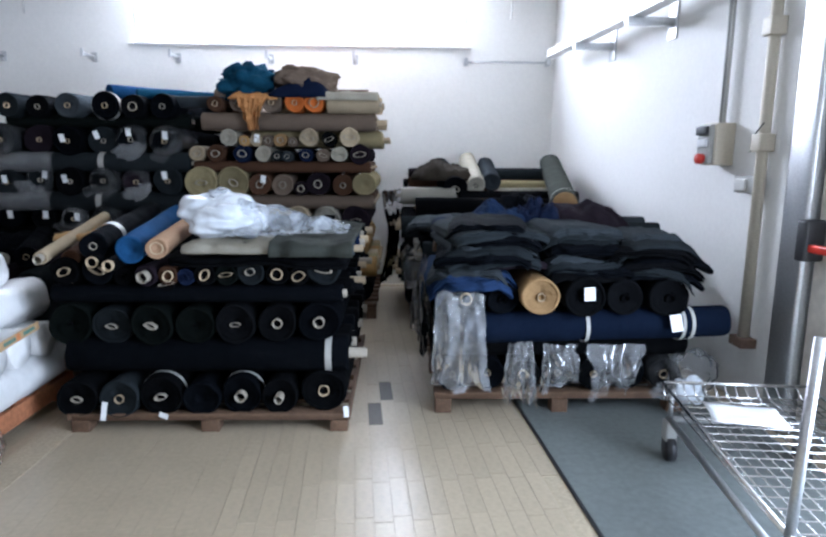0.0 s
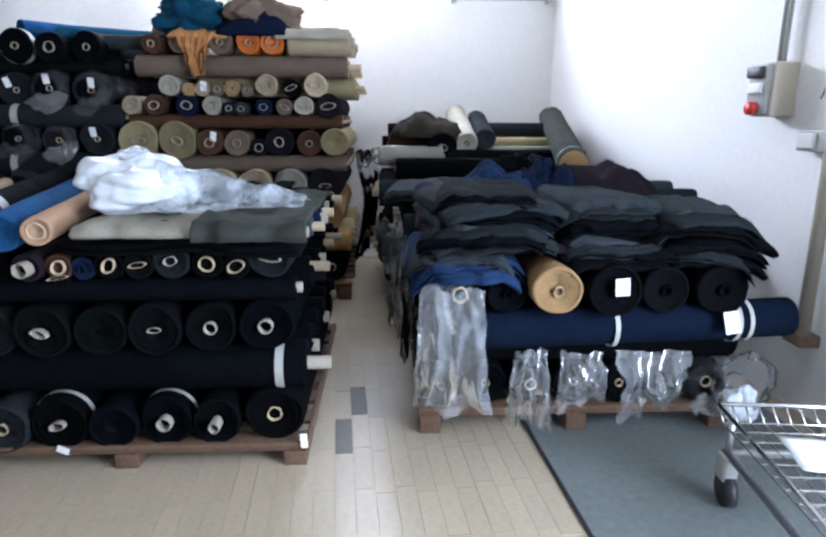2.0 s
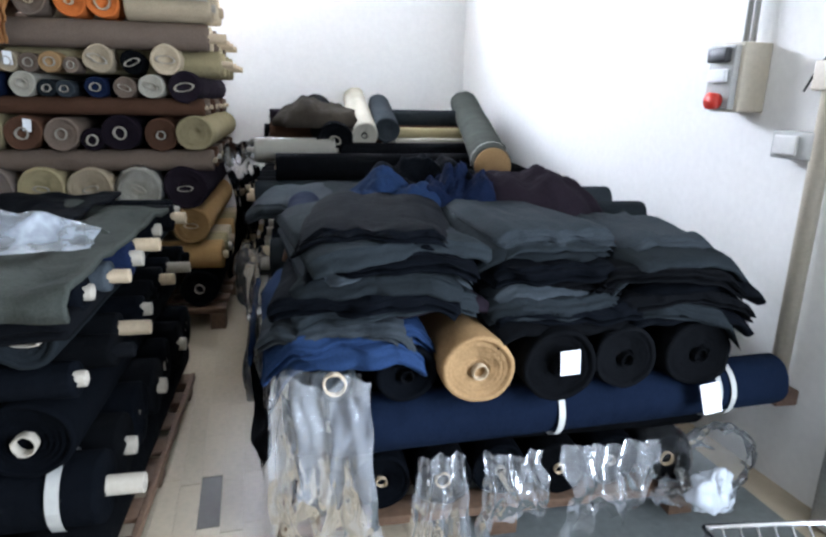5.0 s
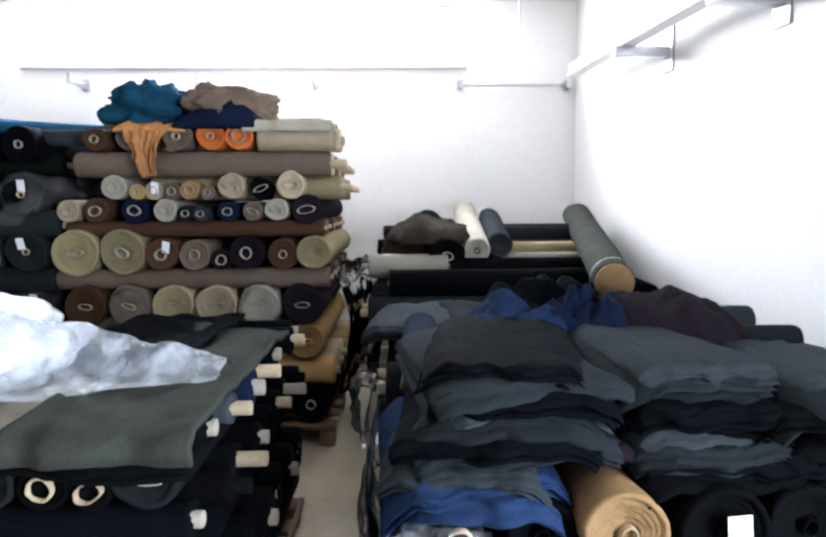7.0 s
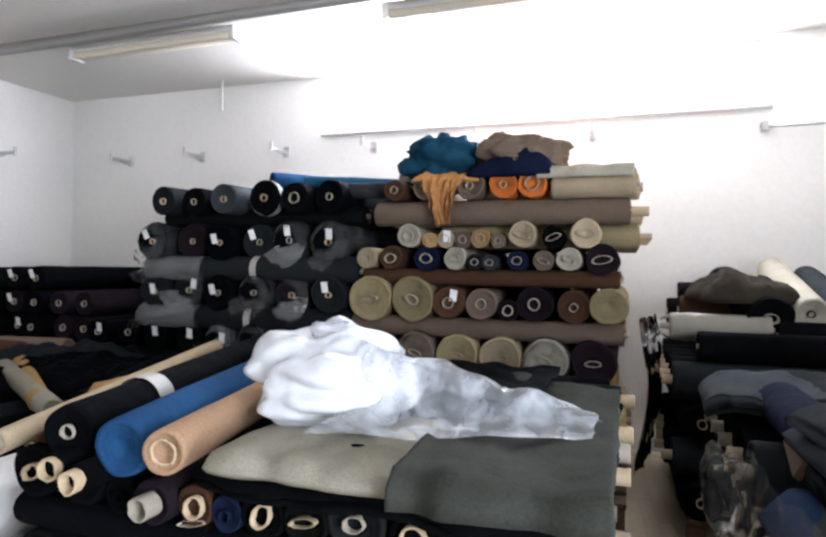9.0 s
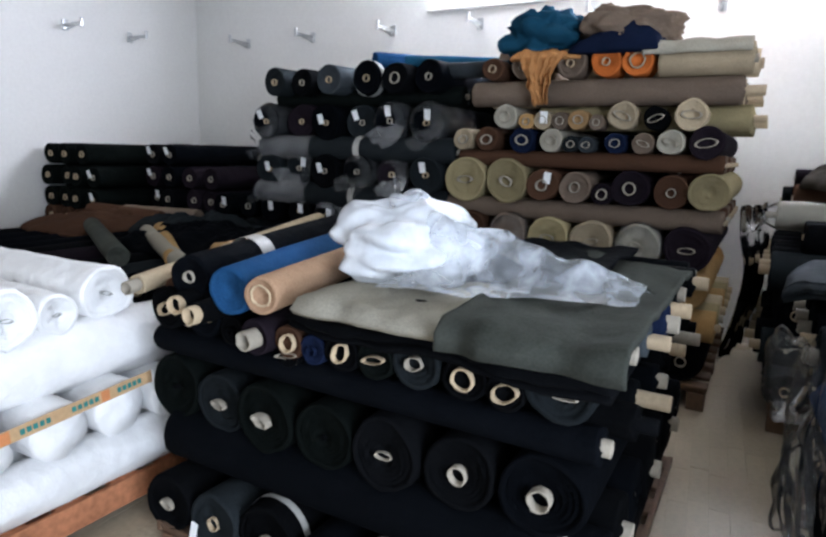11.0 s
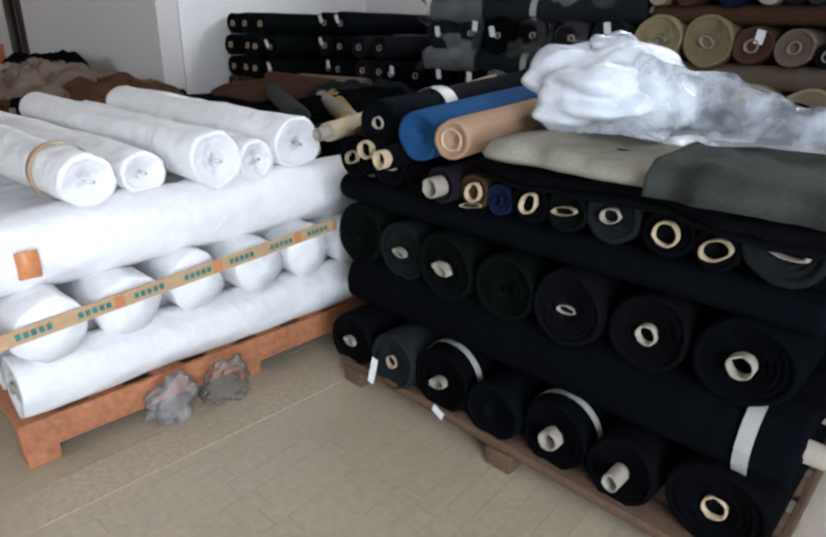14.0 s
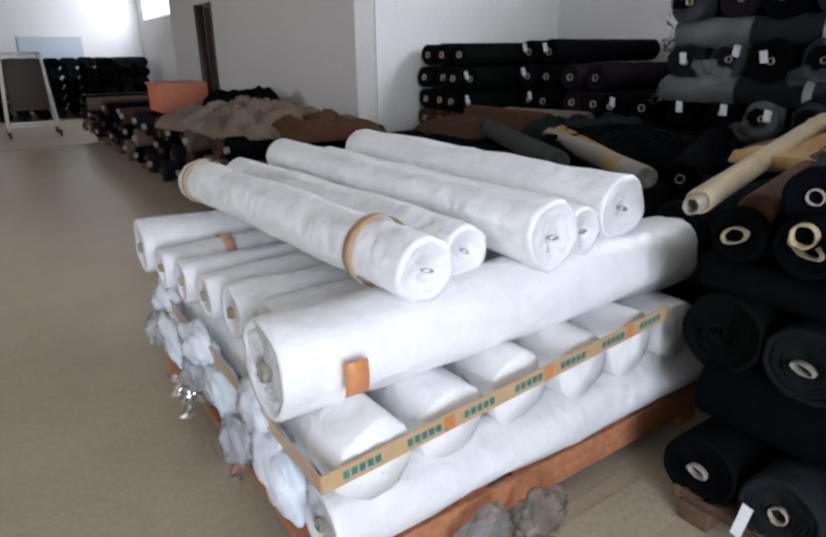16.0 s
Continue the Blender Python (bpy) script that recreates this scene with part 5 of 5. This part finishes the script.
for i in range(9):
    solid("plastic_wrap", blob_mesh(0.10 + 0.02 * (i % 3), 0.05, 0.075, 520.3 + i, 2.2, 0.6, 34, 22, octaves=2), BAG if i % 3 else CLEARBAG, "loose milky plastic round the ends of white rolls", "plastic wrap", pose(-2.98 + 0.15 * i, 2.375 + 0.02 * (i % 2), (0.27, 0.45, 0.36)[i % 3], 0, 20 * (i % 3 - 1), 0))

# ---- heap along the hall ----
for px0 in range(4):
    pallet(-6.6 - 1.75 * px0, 3.45, -5.05 - 1.75 * px0, 4.75, 0.145, WOOD, "wooden pallet under dark rolls along the hall")
for layer in range(3):
    for k in range(30):
        mt, nm = (dark + ((BROWN, "brown"), (TAUPE, "taupe")))[rng.randrange(6)]
        if layer == 2 and k > 12 and rng.random() < 0.2:
            continue
        roll(-5.15 - 0.236 * k + rng.uniform(-0.02, 0.02), 3.40 + rng.uniform(-0.1, 0.08), 0.25 + 0.19 * layer, 0.098, 1.35, mt, nm, where="in a long low stack", core=0.3, out=0.03, coremat=PALECARD if k % 3 == 0 else BROWN, joined=k > 6 or layer == 0)
heap("taupe_cloth", -5.95, 4.0, 0.70, 1.9, 1.35, 0.2, TAUPE, "wide taupe cloth rumpled over a low stack", "cloth", 601, az=12, scale=4.5, rough=0.75, n=70)
heap("sand_cloth", -5.9, 3.75, 0.72, 1.3, 0.7, 0.17, SANDGREY, "sand-coloured cloth rumpled over a low stack", "cloth", 603, az=20, scale=4.5, rough=0.7, n=70)
heap("brown_cloth", -5.1, 4.2, 0.70, 0.9, 0.9, 0.14, BROWN, "dark brown cloth on a low stack", "cloth", 605, scale=4.5, rough=0.6, n=60)
heap("navy_cloth", -7.2, 4.3, 0.70, 0.9, 0.8, 0.28, INK, "dark cloth heaped against the grey wall", "cloth", 607, scale=3, rough=0.4)
crate = thing("crate", "orange plastic crate on the low stack", "crate", pose(-7.75, 3.78, 0.735))
part("crate_wall", box(-0.26, -0.25, 0, 0.26, -0.23, 0.3, 0.005), ORANGEBOX, crate)
part("crate_wall", box(-0.26, 0.23, 0, 0.26, 0.25, 0.3, 0.005), ORANGEBOX, crate)
part("crate_end", box(-0.26, -0.23, 0, -0.24, 0.23, 0.3, 0.005), ORANGEBOX, crate)
part("crate_end", box(0.24, -0.23, 0, 0.26, 0.23, 0.3, 0.005), ORANGEBOX, crate)
part("crate_base", box(-0.24, -0.23, 0, 0.24, 0.23, 0.02), ORANGEBOX, crate)
part("crate_rim", box(-0.275, -0.265, 0.27, 0.275, -0.25, 0.3, 0.004), ORANGEBOX, crate)
# black stacks at the far end
for layer in range(6):
    for k in range(14):
        mt, nm = dark[rng.randrange(3)]
        roll(-16.4 + rng.uniform(-0.1, 0.1), 0.6 + 0.36 * k, 0.11 + 0.21 * layer, 0.12, 1.5, mt, nm, az=90, core=0.2, coremat=BLACK, joined=True)
for k in range(6):
    roll(-14.0 + 0.4 * (k % 3), 3.7 + 0.2 * k, 0.1 + 0.0 * k, 0.1, 1.5, BLACK, "black", az=80, joined=True)
rack = thing("garment_trolley", "white tubular steel trolley with a dark panel, on castors", "trolley", pose(-13.5, 2.30, 0.0))
for dx in (0.0, 0.55):
    for dy in (0.0, 0.75):
        part("post", bar((dx, dy, 0.12), (dx, dy - 0.09 * (1 if dy else -1), 1.36), 0.022, 10), WHITEMETAL, rack)
        part("castor", bar((dx, dy - 0.02, 0.06), (dx, dy + 0.02, 0.06), 0.06, 14), BLACKPLASTIC, rack)
    part("top_bar", bar((dx, 0.09, 1.36), (dx, 0.66, 1.36), 0.022, 10), WHITEMETAL, rack)
    part("low_bar", bar((dx, 0.0, 0.2), (dx, 0.75, 0.2), 0.02, 10), WHITEMETAL, rack)
part("panel", box(0.05, 0.10, 0.45, 0.50, 0.66, 1.28, 0.01), DARKDOOR, rack, "dark brown cloth panel")
solid("wall_board", box(-18.298, 3.0, 1.25, -18.28, 4.35, 1.75), BOARD, "pale blue-grey board on the far wall", "board", smooth=False)

# ---- rolls too far or too deep in a stack to tell apart ----
me = bpy.data.meshes.new("distant_rolls")
me.from_pydata(FAR["verts"], [], FAR["faces"])
for mt in FAR["mats"]:
    me.materials.append(mt)
me.polygons.foreach_set("material_index", FAR["index"])
me.polygons.foreach_set("use_smooth", [True] * len(me.polygons))
tagged(new("distant_rolls", me), "dark cloth rolls stacked deep in the store", "fabric rolls", kind="stuff")

# ---- floor tiles: the nearest as pieces, the rest joined ----
floor_ob = bpy.data.objects["floor"]
TW, TL, TURN = 0.0785, 0.31, math.radians(4.0)
tile_me = finish("tile", box(0.0006, 0.0006, -0.012, TW - 0.0006, TL - 0.0006, -0.0005, 0.0008), TILE, False)
dark_me = finish("tile", box(0.001, 0.001, -0.012, TW - 0.001, TL - 0.001, -0.0005, 0.0012), TILE_DARK, False)
solid("grout_bed", box(-11.6, -3.9, -0.0125, 1.2, 7.4, -0.004), GROUT, "joints between the floor tiles", "floor", kind="structure", smooth=False)
verts, faces = [], []
ct, st = math.cos(TURN), math.sin(TURN)
OX, OY = 0.292, 3.86


def tile_at(u, v):
    """From the tiles' own axes to the room's."""
    return OX + ct * u - st * v, OY + st * u + ct * v


for i in range(-150, 14):
    for j in range(-16, 12):
        u, v = TW * i, TL * j + (0.0, -0.155, 0.0, -0.16)[i % 4] - (0.19 if i % 2 else 0)
        x0, y0 = tile_at(u, v)
        if x0 + TW > 1.105 + 0.06 * (3.6 - y0) or y0 > 7.1 or (x0 < -5.6 and y0 > 4.5) or x0 < -11.5:
            continue
        near = -0.35 < x0 < 1.2 and 2.2 < y0 < 5.2
        if near:
            is_dark = (i == 0 and j == 0) or (i == -1 and j == 0)
            ob = new("tile", dark_me if is_dark else tile_me)
            ob.parent = floor_ob
            ob.matrix_basis = pose(x0, y0, rng.uniform(-0.0005, 0.0005), rng.uniform(-0.08, 0.08), rng.uniform(-0.2, 0.2), 4.0)
        else:
            b = len(verts)
            z = -0.0005 + rng.uniform(-0.0005, 0.0005)
            for zz, e in ((z, 0.0005), (-0.011, 0.0003)):
                verts += [(*tile_at(u + p, v + q), zz) for p, q in ((e, e), (TW - e, e), (TW - e, TL - e), (e, TL - e))]
            faces += [(b, b + 1, b + 2, b + 3)] + [(b + k, b + 4 + k, b + 4 + (k + 1) % 4, b + (k + 1) % 4) for k in range(4)]
me = bpy.data.meshes.new("floor_tiles")
me.from_pydata(verts, [], faces)
me.materials.append(TILE)
rest = new("floor_tiles", me)
rest.parent = floor_ob
tagged(rest, "narrow beige floor tiles laid in staggered rows", kind="stuff")
